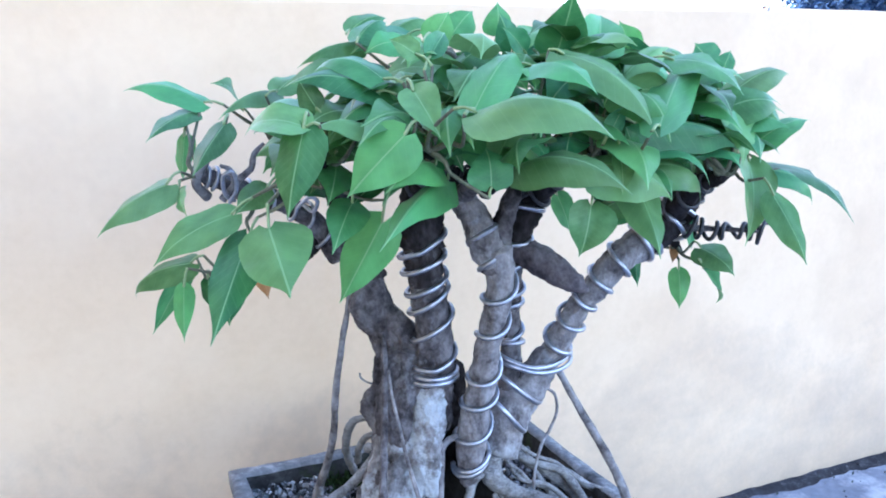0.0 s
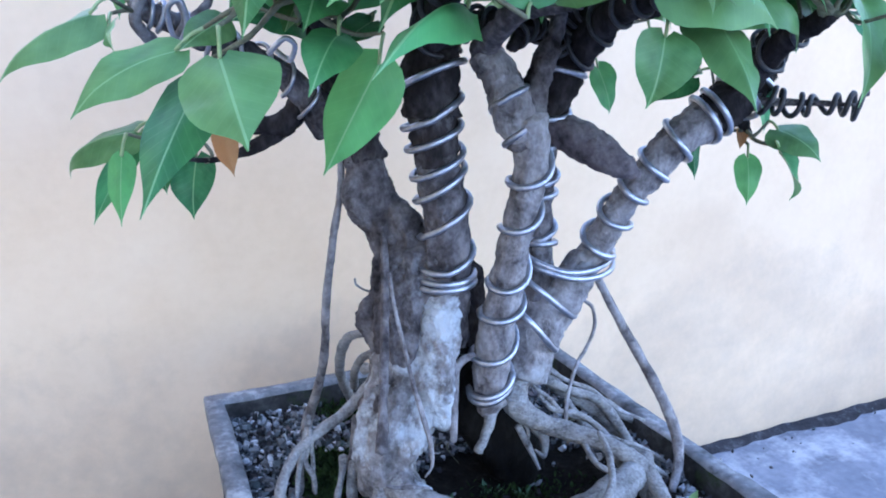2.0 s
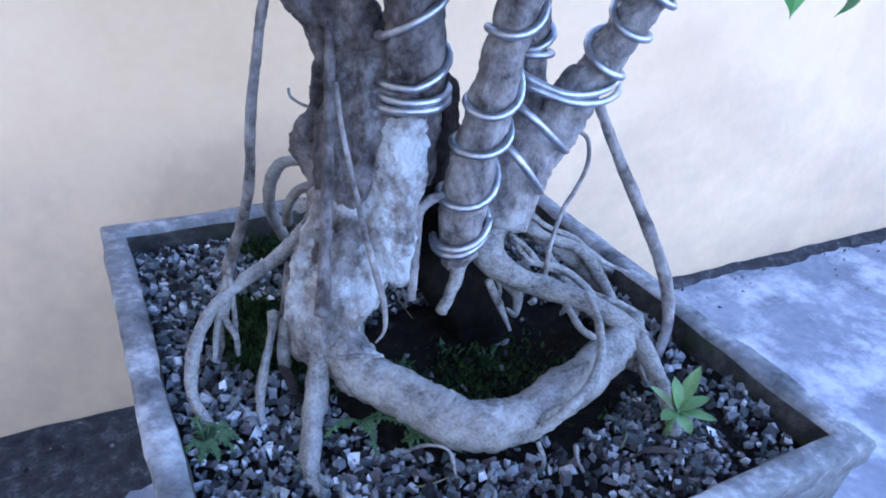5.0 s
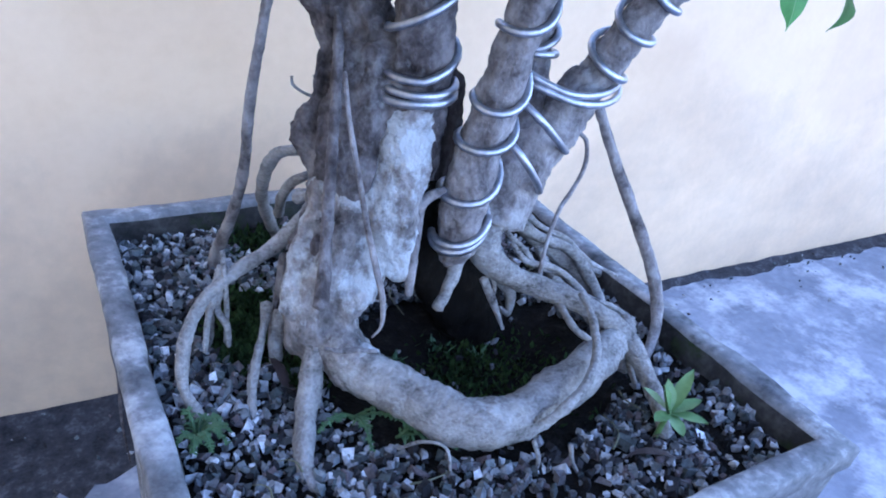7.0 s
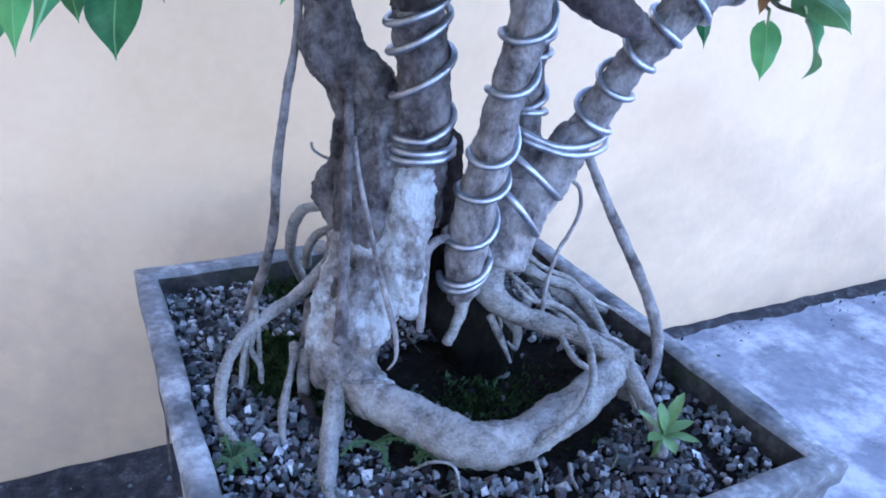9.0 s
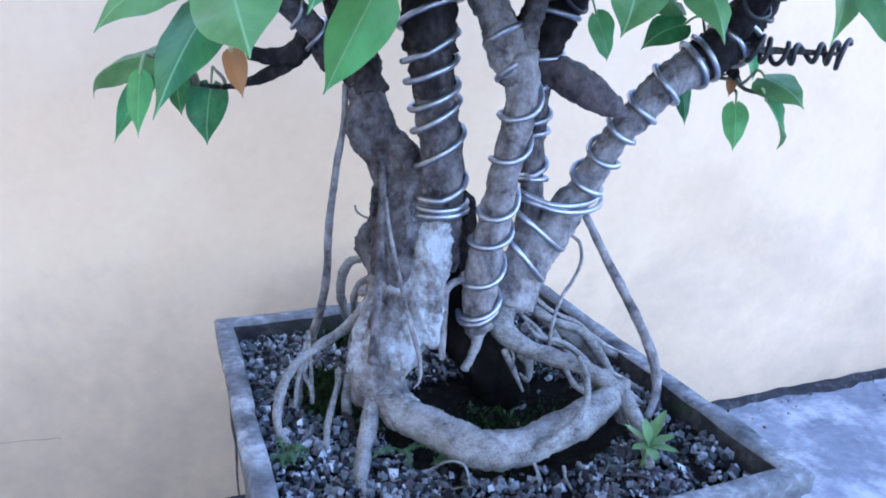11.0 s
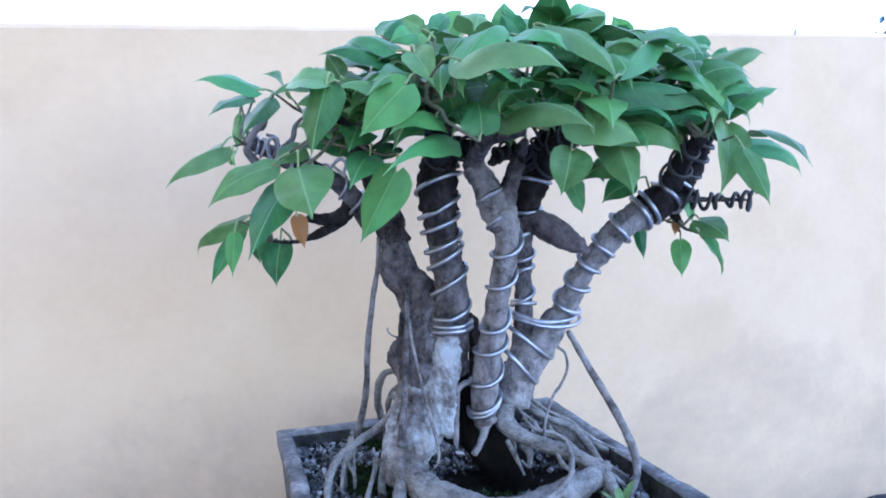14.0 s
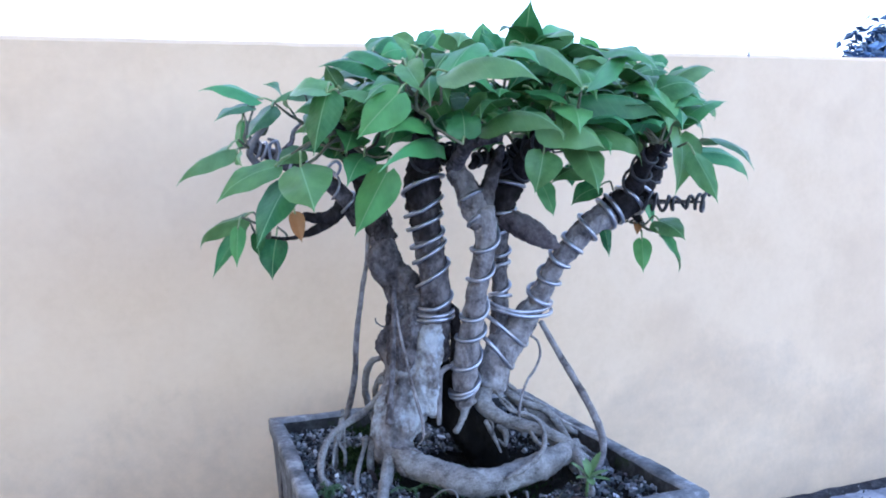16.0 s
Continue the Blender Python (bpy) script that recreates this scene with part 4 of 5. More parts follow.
# back pieces behind the gap, blackened to give the cavity its shade
limb("trunk_back", [(0.40, -0.46, 0.33, 0.06), (0.47, -0.46, 0.22, 0.07), (0.54, -0.47, 0.12, 0.075), (0.60, -0.49, 0.02, 0.08), (0.64, -0.5, -0.08, 0.07)], HOLLOW_SHADE, 0.15, 20, 0.2, "inner trunk piece coloured black for the hollow's shade")
limb("trunk_back", [(0.44, -0.44, 0.1, 0.06), (0.56, -0.49, 0.2, 0.06), (0.64, -0.52, 0.28, 0.05)], HOLLOW_SHADE, 0.15, 18, 0.2)
limb("stub", [(0.520, -0.500, 0.275, 0.0248), (0.516, -0.510, 0.346, 0.0210), (0.510, -0.520, 0.407, 0.0185), (0.503, -0.530, 0.446, 0.0161), (0.485, -0.535, 0.478, 0.0084)], BARK_BROWN, 0.15, 14, 0.2, "dark broken branch stub")
for pts, m in ((LIMB_THICK[:5], BARK), ([(0.498, -0.606, 0.150, 0.014), (0.502, -0.604, 0.175, 0.030)] + LIMB_FRONT, BARK_LIGHT), (LIMB_REAR[:5], BARK), (LIMB_RIGHT[:9], BARK_LIGHT)):
    limb("limb", pts, m, 0.11, groove=0.14)
# rougher upper lengths, the crown's shade put into their darker bark colour
for pts, m, k in ((LIMB_THICK[4:6], BARK_BROWN, 1.02), (LIMB_THICK[5:], BARK_SHADED, 1.04), (LIMB_REAR[4:], BARK_SHADED, 1.03), (LIMB_RIGHT[8:], BARK_SHADED, 1.03), (LIMB_FRONT_TOP, BARK_LIGHT, 1.25), (FRONT_FORK, BARK, 1.1), (LIMB_LEFT[3:], BARK_BROWN, 1.05)):
    limb("upper_limb", [(x, y, z, r * k) for x, y, z, r in pts], m, 0.2, 22, 0.2, "rough upper limb coloured darker for the crown's shade" if m in (BARK_SHADED, BARK_BROWN) else "", 30)
limb("cut_stub", STUB, BARK_MAUVE, 0.08, 18, 0.15, "tapered cut branch stub")
for pts in (RING_ROOT, ROOT_BIG):
    limb("root", pts, BARK_PALE, 0.09 if pts is RING_ROOT else 0.16, 18, 0.14, grain=17)
for pts in (ROOT_FRONT, ROOT_J, ROOT_K, ROOT_L2, ROOT_L3, ROOT_L4, ROOT_L5, ROOT_B, ROOT_C, ROOT_D, ROOT_E, ROOT_F, ROOT_G, ROOT_H, ROOT_I, ROOT_LEFT, LOOP_A, LOOP_B, ROOT_SMALL, ROOT_SMALL2, ROOT_SMALL3, ROOT_SMALL4, TIP_ROOT, TIP_RED, TIP_TWIST, CURL, FINE_A, FINE_B, FINE_C,
            [(0.676, -0.550, 0.208, 0.0065), (0.743, -0.540, 0.156, 0.0057), (0.818, -0.540, 0.115, 0.0059), (0.886, -0.550, 0.056, 0.0049), (0.972, -0.560, 0.009, 0.0038)],
            [(0.612, -0.600, 0.195, 0.0052), (0.660, -0.600, 0.151, 0.0054), (0.694, -0.610, 0.113, 0.0044), (0.748, -0.620, 0.089, 0.0045), (0.782, -0.640, 0.061, 0.0034)],
            [(0.813, -0.700, 0.032, 0.0067), (0.860, -0.700, 0.000, 0.0068), (0.910, -0.710, -0.041, 0.0058), (0.951, -0.720, -0.095, 0.0048)],
            [(0.823, -0.660, 0.038, 0.0057), (0.876, -0.660, 0.012, 0.0058), (0.936, -0.660, -0.030, 0.0048), (0.994, -0.660, -0.081, 0.0050)],
            [(0.581, -0.600, 0.128, 0.0052), (0.599, -0.610, 0.093, 0.0043), (0.592, -0.620, 0.063, 0.0032)],
            [(0.826, -0.770, 0.002, 0.0065), (0.805, -0.790, -0.011, 0.0064), (0.800, -0.820, -0.034, 0.0043)]):
    limb("root", pts, BARK_PALE, 0.22, 12, 0.2, grain=26)
for pts in (AERIAL_RIGHT, AERIAL_LEFT, STRAND_FRONT, STRAND_THIN, STRAND_MID, STRAND_RIGHT, STRAND_D, STRAND_E):
    limb("aerial_root", pts, BARK if pts is STRAND_FRONT else BARK_LIGHT, 0.1, 10, 0.08, grain=24)

BOUGHS = [BRANCH_LEFT, BRANCH_LEFT2, BRANCH_LEFT_UP,
          [(0.28, -0.37, 0.82, 0.032), (0.2, -0.53, 0.92, 0.024), (0.12, -0.66, 0.99, 0.017), (0.06, -0.76, 1.03, 0.009)],
          [(0.26, -0.38, 0.8, 0.028), (0.22, -0.32, 0.93, 0.02), (0.15, -0.27, 1.0, 0.012), (0.1, -0.24, 1.04, 0.008)],
          [(0.41, -0.5, 0.92, 0.045), (0.36, -0.65, 0.99, 0.03), (0.3, -0.78, 1.03, 0.02), (0.25, -0.9, 1.05, 0.01)],
          [(0.41, -0.5, 0.92, 0.045), (0.42, -0.46, 1.04, 0.03), (0.46, -0.5, 1.16, 0.02), (0.5, -0.5, 1.24, 0.01)],
          [(0.482, -0.58, 0.909, 0.028), (0.47, -0.72, 0.975, 0.02), (0.5, -0.86, 0.99, 0.012)],
          [(0.73, -0.5, 0.894, 0.044), (0.75, -0.62, 0.98, 0.03), (0.71, -0.8, 1.01, 0.02), (0.64, -0.92, 1.0, 0.01)],
          [(0.74, -0.52, 0.92, 0.035), (0.79, -0.58, 1.08, 0.022), (0.8, -0.65, 1.2, 0.01)],
          [(1.195, -0.58, 0.884, 0.046), (1.2, -0.66, 0.98, 0.03), (1.2, -0.76, 1.08, 0.014)],
          [(1.122, -0.6, 0.83, 0.04), (1.06, -0.76, 0.93, 0.026), (0.99, -0.92, 0.98, 0.014)],
          [(0.723, -0.500, 0.895, 0.0341), (0.661, -0.520, 0.943, 0.0234), (0.584, -0.560, 0.949, 0.0179), (0.528, -0.600, 0.913, 0.0111)],
          [(0.713, -0.500, 0.921, 0.0306), (0.730, -0.530, 0.979, 0.0235), (0.774, -0.580, 0.993, 0.0198), (0.814, -0.640, 0.983, 0.0146), (0.842, -0.700, 1.001, 0.0095)],
          [(0.424, -0.500, 0.923, 0.0358), (0.462, -0.540, 0.959, 0.0257), (0.498, -0.600, 0.964, 0.0173), (0.540, -0.660, 1.001, 0.0123)],
          [(1.13, -0.59, 0.79, 0.022), (1.16, -0.58, 0.75, 0.014), (1.2, -0.57, 0.715, 0.007)]]
# most boughs inside the crown take the bark with shade coloured in
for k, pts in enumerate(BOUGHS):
    limb("branch", pts, BARK if k in (2, 7) else BARK_SHADED, 0.25, 14, 0.15, grain=26)
for pts in ([(-0.092, -0.420, 0.920, 0.0124), (-0.119, -0.440, 0.954, 0.0107), (-0.105, -0.460, 0.998, 0.0091), (-0.074, -0.470, 1.037, 0.0076), (-0.053, -0.480, 1.061, 0.0045)],
            [(-0.039, -0.420, 0.923, 0.0110), (-0.025, -0.440, 0.958, 0.0093), (0.001, -0.460, 0.987, 0.0077), (0.007, -0.470, 1.020, 0.0061), (0.027, -0.480, 1.044, 0.0031)],
            [(-0.064, -0.450, 0.917, 0.0093), (-0.041, -0.470, 0.953, 0.0077), (-0.050, -0.480, 0.986, 0.0061), (-0.071, -0.480, 0.998, 0.0045)]):
    limb("dead_twig", pts, BARK_LIGHT, 0.2, 9, 0.1, "bare silver-grey dead twig")
NODES = [Vector(q[:3]) for pts in BOUGHS for q in spline(pts, 4)[2:]]


def leaf_mesh(name, arch, fold, wave, twist):
    """A heart-shaped leaf with a long drip tip: one unit long along y, one wide, with its veins raised."""
    half = [(0.0, 0.10), (0.04, 0.31), (0.10, 0.44), (0.19, 0.495), (0.30, 0.5), (0.41, 0.475), (0.52, 0.42), (0.62, 0.345), (0.71, 0.255), (0.79, 0.165), (0.865, 0.085), (0.93, 0.032), (1.0, 0.006)]
    bm, rows = bmesh.new(), []
    for t, h in half:
        row = []
        for c in (-1, -0.75, -0.5, -0.25, 0, 0.25, 0.5, 0.75, 1):
            x = c * h
            back = -0.10 * (abs(c) ** 1.5) * max(0, 1 - t * 5)
            z = arch * 4 * t * (1 - t) + fold * abs(x) - 0.35 * abs(x) ** 2 * fold + wave * math.sin(t * 13 + c * 1.7) * abs(c) * h + twist * x * t
            hook = -0.16 * max(0, t - 0.72) ** 1.2 * (1 + 3 * arch)
            row.append(bm.verts.new((x * (1 + wave * 0.8 * math.sin(t * 9 + (2 if c > 0 else 0))) + 0.25 * wave * t * t, t + back, z + hook)))
        rows.append(row)
    for p, q in zip(rows, rows[1:]):
        for k in range(8):
            bm.faces.new((p[k], p[k + 1], q[k + 1], q[k]))
    me = bpy.data.meshes.new(name)
    bm.to_mesh(me)
    bm.free()
    me.polygons.foreach_set("use_smooth", [True] * len(me.polygons))
    me.materials.append(LEAF)
    return me


HANGING = [leaf_mesh("leaf", *q) for q in ((0.06, 0.16, 0.05, 0.12), (0.1, -0.18, 0.06, -0.16), (0.12, 0.3, 0.06, 0.2), (0.05, -0.3, 0.07, -0.1), (0.14, 0.08, 0.08, 0.3), (0.08, 0.42, 0.05, -0.22))]
ARCHED = [leaf_mesh("leaf", *q) for q in ((0.2, -0.3, 0.05, 0.12), (0.26, -0.45, 0.06, -0.15), (0.17, -0.15, 0.08, 0.25), (0.3, -0.3, 0.05, -0.1), (0.22, 0.12, 0.07, 0.2), (0.18, -0.55, 0.06, -0.3))]
SHEETS = HANGING + ARCHED
rng = random.Random(8)


def put_leaf(base, tip, width, facing, mat=None, label="", always=True, sheets=None):
    base, tip = Vector(base), Vector(tip)
    tip = base + (tip - base) * 1.06
    y = (tip - base).normalized()
    n = facing - y * facing.dot(y)
    if n.length < 0.1:
        n = y.orthogonal()
    n.normalize()
    x = y.cross(n)
    m = Matrix((x, y, n)).transposed().to_4x4()
    length = (tip - base).length
    me = rng.choice(sheets or SHEETS)
    if mat:
        me = me.copy()
        me.materials[0] = mat
    ob = new("leaf", me)
    ob.parent, ob.matrix_parent_inverse = tree, base_of[tree.name].inverted()
    ob.matrix_basis = POT @ Matrix.Translation(base) @ m @ Matrix.Diagonal((width, length, (width + length) / 2, 1))
    if label:
        ob["label"] = label
    node = min(NODES, key=lambda q: (q - base).length)
    way = (node - base)
    knee = base - y * min(0.05, way.length * 0.4) + Vector((0, 0, 0.012)) if way.length < 0.4 else base - y * 0.06
    knee = knee * 0.7 + (base + way * 0.25) * 0.3
    base_of[ob.name] = ob.matrix_basis.copy()
    bm = bmesh.new()
    add_tube(bm, [(*(base + n * 0.002), 0.0032), (*((base + knee) / 2 + Vector((0, 0, 0.006))), 0.003), (*knee, 0.0036)], 3, 5)
    part("petiole", bm, PETIOLE, ob)
    if way.length < 0.26 and (always or rng.random() < 0.3):
        mid = (knee + node) / 2 + Vector((rng.uniform(-1, 1), rng.uniform(-1, 1), rng.uniform(-1, 0.4))) * 0.03
        low = mid * 0.5 + node * 0.5 + Vector((rng.uniform(-1, 1), rng.uniform(-1, 1), rng.uniform(-1, 1))) * 0.012
        bm = bmesh.new()
        add_tube(bm, [(*knee, 0.0032), (*mid, 0.0042), (*low, 0.0052), (*node, 0.007)], 3, 6, 0.25, 40)
        part("twig", bm, TWIG, tree)


LEAVES_FRONT_1 = [(-0.100, -0.300, 1.111, -0.209, -0.400, 1.055, 0.071),
    (-0.127, -0.350, 1.055, -0.142, -0.400, 0.964, 0.048),
    (-0.061, -0.500, 1.088, -0.143, -0.600, 0.995, 0.066),
    (-0.162, -0.500, 0.950, -0.167, -0.624, 0.916, 0.038),
    (0.025, -0.833, 1.092, -0.021, -0.881, 0.943, 0.092),
    (-0.039, -0.800, 0.906, -0.029, -0.904, 0.805, 0.136),
    (-0.050, -0.655, 0.862, -0.155, -0.834, 0.716, 0.093),
    (-0.130, -0.300, 0.729, -0.219, -0.300, 0.581, 0.049),
    (-0.166, -0.500, 0.734, -0.179, -0.568, 0.637, 0.045),
    (-0.093, -0.350, 0.711, -0.090, -0.380, 0.643, 0.049),
    (-0.008, -0.200, 0.678, -0.026, -0.220, 0.553, 0.091),
    (0.004, -0.600, 0.958, -0.071, -0.650, 0.915, 0.064),
    (0.101, -0.600, 1.026, 0.136, -0.700, 0.979, 0.073)]
LEAVES_FRONT_2 = [(0.211, -0.500, 1.111, 0.124, -0.600, 1.041, 0.094),
    (0.175, -0.956, 1.085, 0.082, -0.924, 0.979, 0.104),
    (0.205, -0.760, 0.894, 0.128, -0.720, 0.727, 0.103),
    (0.252, -0.600, 0.958, 0.177, -0.650, 0.916, 0.060),
    (0.356, -0.950, 0.981, 0.360, -0.920, 1.052, 0.088),
    (0.764, -0.853, 0.989, 0.705, -1.040, 0.845, 0.108),
    (0.571, -0.978, 0.939, 0.545, -0.986, 0.842, 0.096),
    (0.941, -0.500, 0.923, 0.954, -0.500, 0.854, 0.049),
    (0.935, -0.320, 0.860, 0.997, -0.300, 0.747, 0.068),
    (1.085, -0.500, 0.715, 1.094, -0.520, 0.611, 0.040),
    (0.978, -0.903, 1.147, 0.968, -0.992, 1.013, 0.123),
    (1.081, -0.900, 1.003, 0.991, -1.000, 0.838, 0.099),
    (1.030, -1.025, 0.940, 1.016, -1.136, 0.818, 0.070)]
LEAVES_FRONT_3 = [(1.209, -0.641, 0.734, 1.234, -0.742, 0.682, 0.104),
    (1.170, -0.601, 0.666, 1.161, -0.625, 0.564, 0.060),
    (1.187, -0.675, 0.685, 1.332, -0.600, 0.555, 0.045),
    (1.164, -0.620, 0.813, 1.214, -0.600, 0.723, 0.052),
    (0.639, -0.736, 1.249, 0.597, -0.853, 1.360, 0.107),
    (0.685, -0.828, 1.204, 0.796, -0.680, 1.341, 0.104),
    (0.958, -0.600, 1.265, 0.918, -0.600, 1.336, 0.077),
    (0.602, -0.600, 1.265, 0.567, -0.600, 1.339, 0.063),
    (0.437, -0.500, 1.278, 0.480, -0.500, 1.349, 0.074),
    (0.216, -0.900, 1.161, 0.232, -0.980, 1.084, 0.071),
    (0.294, -0.700, 1.115, 0.197, -0.800, 1.062, 0.072),
    (0.368, -0.600, 1.269, 0.312, -0.650, 1.214, 0.070),
    (0.638, -0.700, 1.154, 0.728, -0.800, 1.043, 0.122)]
LEAVES_FRONT_4 = [(0.873, -0.800, 1.149, 0.758, -0.900, 1.036, 0.121),
    (0.470, -0.850, 1.104, 0.388, -0.900, 1.018, 0.083),
    (0.668, -0.980, 1.042, 0.632, -1.000, 1.092, 0.040),
    (0.344, -0.750, 1.097, 0.370, -0.800, 1.003, 0.085),
    (0.142, -0.550, 1.000, 0.099, -0.600, 0.939, 0.067),
    (0.539, -0.400, 1.306, 0.606, -0.380, 1.369, 0.088),
    (0.617, -0.500, 1.305, 0.615, -0.500, 1.377, 0.074),
    (0.572, -0.700, 1.253, 0.520, -0.700, 1.299, 0.057),
    (0.264, -0.800, 1.233, 0.218, -0.780, 1.260, 0.045),
    (0.295, -0.800, 1.228, 0.350, -0.750, 1.280, 0.045),
    (0.357, -0.750, 1.159, 0.384, -0.720, 1.220, 0.067),
    (1.230, -0.600, 1.244, 1.194, -0.580, 1.293, 0.094),
    (1.383, -0.500, 1.236, 1.405, -0.500, 1.285, 0.057)]
LEAVES_FRONT_5 = [(0.596, -1.000, 1.090, 0.621, -1.000, 1.134, 0.038),
    (0.604, -1.020, 1.041, 0.591, -1.050, 0.972, 0.044),
    (1.073, -0.750, 1.046, 1.088, -0.800, 0.963, 0.115),
    (0.082, -0.720, 1.128, 0.054, -0.700, 1.183, 0.050),
    (0.140, -0.600, 1.069, 0.200, -0.650, 1.015, 0.099),
    (0.387, -0.850, 1.009, 0.442, -0.820, 1.071, 0.097),
    (0.261, -0.700, 1.147, 0.179, -0.750, 1.100, 0.091),
    (0.642, -0.750, 1.127, 0.704, -0.800, 1.051, 0.090),
    (1.006, -0.700, 1.046, 1.080, -0.750, 0.960, 0.101)]
LEAVES_FLAT_1 = [(-0.071, -0.289, 1.132, -0.234, -0.222, 1.163, 0.072),
    (0.015, -0.250, 1.125, -0.047, -0.300, 1.177, 0.067),
    (0.100, -0.300, 1.160, -0.048, -0.400, 1.104, 0.067),
    (-0.189, -0.515, 0.964, -0.326, -0.508, 0.867, 0.038),
    (0.031, -0.831, 1.094, -0.059, -0.726, 1.079, 0.044),
    (-0.078, -0.638, 0.911, -0.228, -0.628, 0.821, 0.062),
    (-0.133, -0.379, 0.760, -0.254, -0.266, 0.668, 0.054),
    (0.133, -0.550, 0.950, 0.011, -0.600, 0.958, 0.058),
    (0.144, -0.750, 0.936, 0.073, -0.850, 0.864, 0.047),
    (0.350, -0.772, 0.977, 0.121, -1.000, 0.902, 0.082),
    (0.264, -1.060, 1.125, 0.421, -1.217, 1.097, 0.109),
    (0.291, -1.000, 1.129, 0.499, -0.808, 1.211, 0.054),
    (0.425, -0.931, 1.019, 0.536, -1.126, 0.991, 0.098)]
LEAVES_FLAT_2 = [(0.697, -0.900, 0.996, 0.955, -0.880, 0.925, 0.104),
    (1.028, -0.550, 0.848, 0.955, -0.500, 0.791, 0.063),
    (0.541, -0.905, 1.235, 0.629, -1.087, 1.095, 0.102),
    (0.628, -1.100, 1.100, 1.026, -0.750, 1.229, 0.080),
    (1.078, -0.830, 1.159, 1.246, -0.844, 1.211, 0.043),
    (1.048, -0.695, 1.199, 1.143, -0.764, 1.209, 0.107),
    (0.693, -0.950, 1.099, 0.927, -1.000, 1.052, 0.087),
    (1.070, -0.922, 1.046, 1.206, -0.950, 1.103, 0.053),
    (1.207, -0.820, 0.985, 1.121, -1.149, 0.910, 0.105),
    (1.290, -0.750, 0.963, 1.439, -0.800, 0.874, 0.073),
    (1.030, -0.800, 1.047, 1.068, -0.850, 0.975, 0.094),
    (0.767, -0.808, 1.191, 0.906, -0.791, 1.267, 0.071),
    (0.510, -0.691, 1.221, 0.430, -0.642, 1.281, 0.084)]
LEAVES_FLAT_3 = [(0.210, -0.763, 1.184, 0.100, -0.660, 1.200, 0.077),
    (0.199, -0.750, 1.159, 0.036, -0.735, 1.177, 0.061),
    (0.269, -0.450, 1.285, 0.355, -0.400, 1.329, 0.057),
    (0.361, -0.500, 1.274, 0.270, -0.500, 1.250, 0.060),
    (0.082, -0.400, 1.160, 0.178, -0.350, 1.194, 0.054),
    (0.314, -0.750, 1.061, 0.180, -0.850, 0.956, 0.127),
    (0.663, -0.600, 1.306, 0.587, -0.650, 1.233, 0.063),
    (0.379, -0.700, 1.181, 0.512, -0.650, 1.260, 0.073),
    (0.946, -0.750, 1.049, 1.004, -0.800, 0.969, 0.094),
    (0.652, -0.800, 1.192, 0.539, -0.850, 1.126, 0.087),
    (0.298, -0.380, 1.281, 0.151, -0.360, 1.223, 0.065),
    (0.299, -0.300, 1.313, 0.403, -0.280, 1.351, 0.073),
    (0.406, -0.420, 1.298, 0.266, -0.420, 1.255, 0.093)]
LEAVES_FLAT_4 = [(0.421, -0.300, 1.321, 0.528, -0.280, 1.346, 0.066),
    (1.197, -0.550, 1.225, 1.090, -0.520, 1.257, 0.063),
    (1.108, -0.500, 1.236, 1.229, -0.500, 1.263, 0.070),
    (1.399, -0.600, 1.152, 1.473, -0.600, 1.088, 0.065),
    (0.831, -0.750, 0.898, 0.704, -0.800, 0.867, 0.055)]
TO_FRONT, TO_SKY = Vector((-0.35, -0.9, 0.35)), Vector((-0.2, -0.62, 0.8))
for rows in (LEAVES_FRONT_1, LEAVES_FRONT_2, LEAVES_FRONT_3, LEAVES_FRONT_4, LEAVES_FRONT_5):
    for row in rows:
        put_leaf(row[:3], row[3:6], row[6] * 1.05, TO_FRONT + Vector((rng.uniform(-0.25, 0.25), 0, rng.uniform(-0.2, 0.3))), sheets=HANGING)
for rows in (LEAVES_FLAT_1, LEAVES_FLAT_2, LEAVES_FLAT_3, LEAVES_FLAT_4):
    for row in rows:
        put_leaf(row[:3], row[3:6], max(row[6] * 1.16, 0.085), TO_SKY + Vector((rng.uniform(-0.2, 0.2), rng.uniform(-0.2, 0.2), 0)), sheets=ARCHED)
put_leaf((0.0, -0.50, 0.775), (0.015, -0.52, 0.695), 0.048, TO_FRONT, DRY, "dry orange-brown leaf")
put_leaf((1.175, -0.57, 0.73), (1.165, -0.58, 0.685), 0.03, TO_FRONT, DRY, "withered pinkish leaf")

# withered leaves lying on the gravel
for x, y, turn, ln in ((0.735, -0.985, 75, 0.10), (0.215, -0.60, 10, 0.09), (0.15, -0.30, 130, 0.05)):
    me = ARCHED[3].copy()
    me.materials[0] = WITHERED
    ob = tagged(new("fallen_leaf", me), "curled purple-brown fallen leaf lying on gravel", "leaf", "fallen leaves")
    ob.matrix_basis = POT @ Matrix.Translation((x, y, soil_height(x, y) + 0.012)) @ Matrix.Rotation(radians(turn), 4, "Z") @ Matrix.Rotation(radians(28), 4, "Y") @ Matrix.Diagonal((ln * 0.4, ln, ln * 0.6, 1))

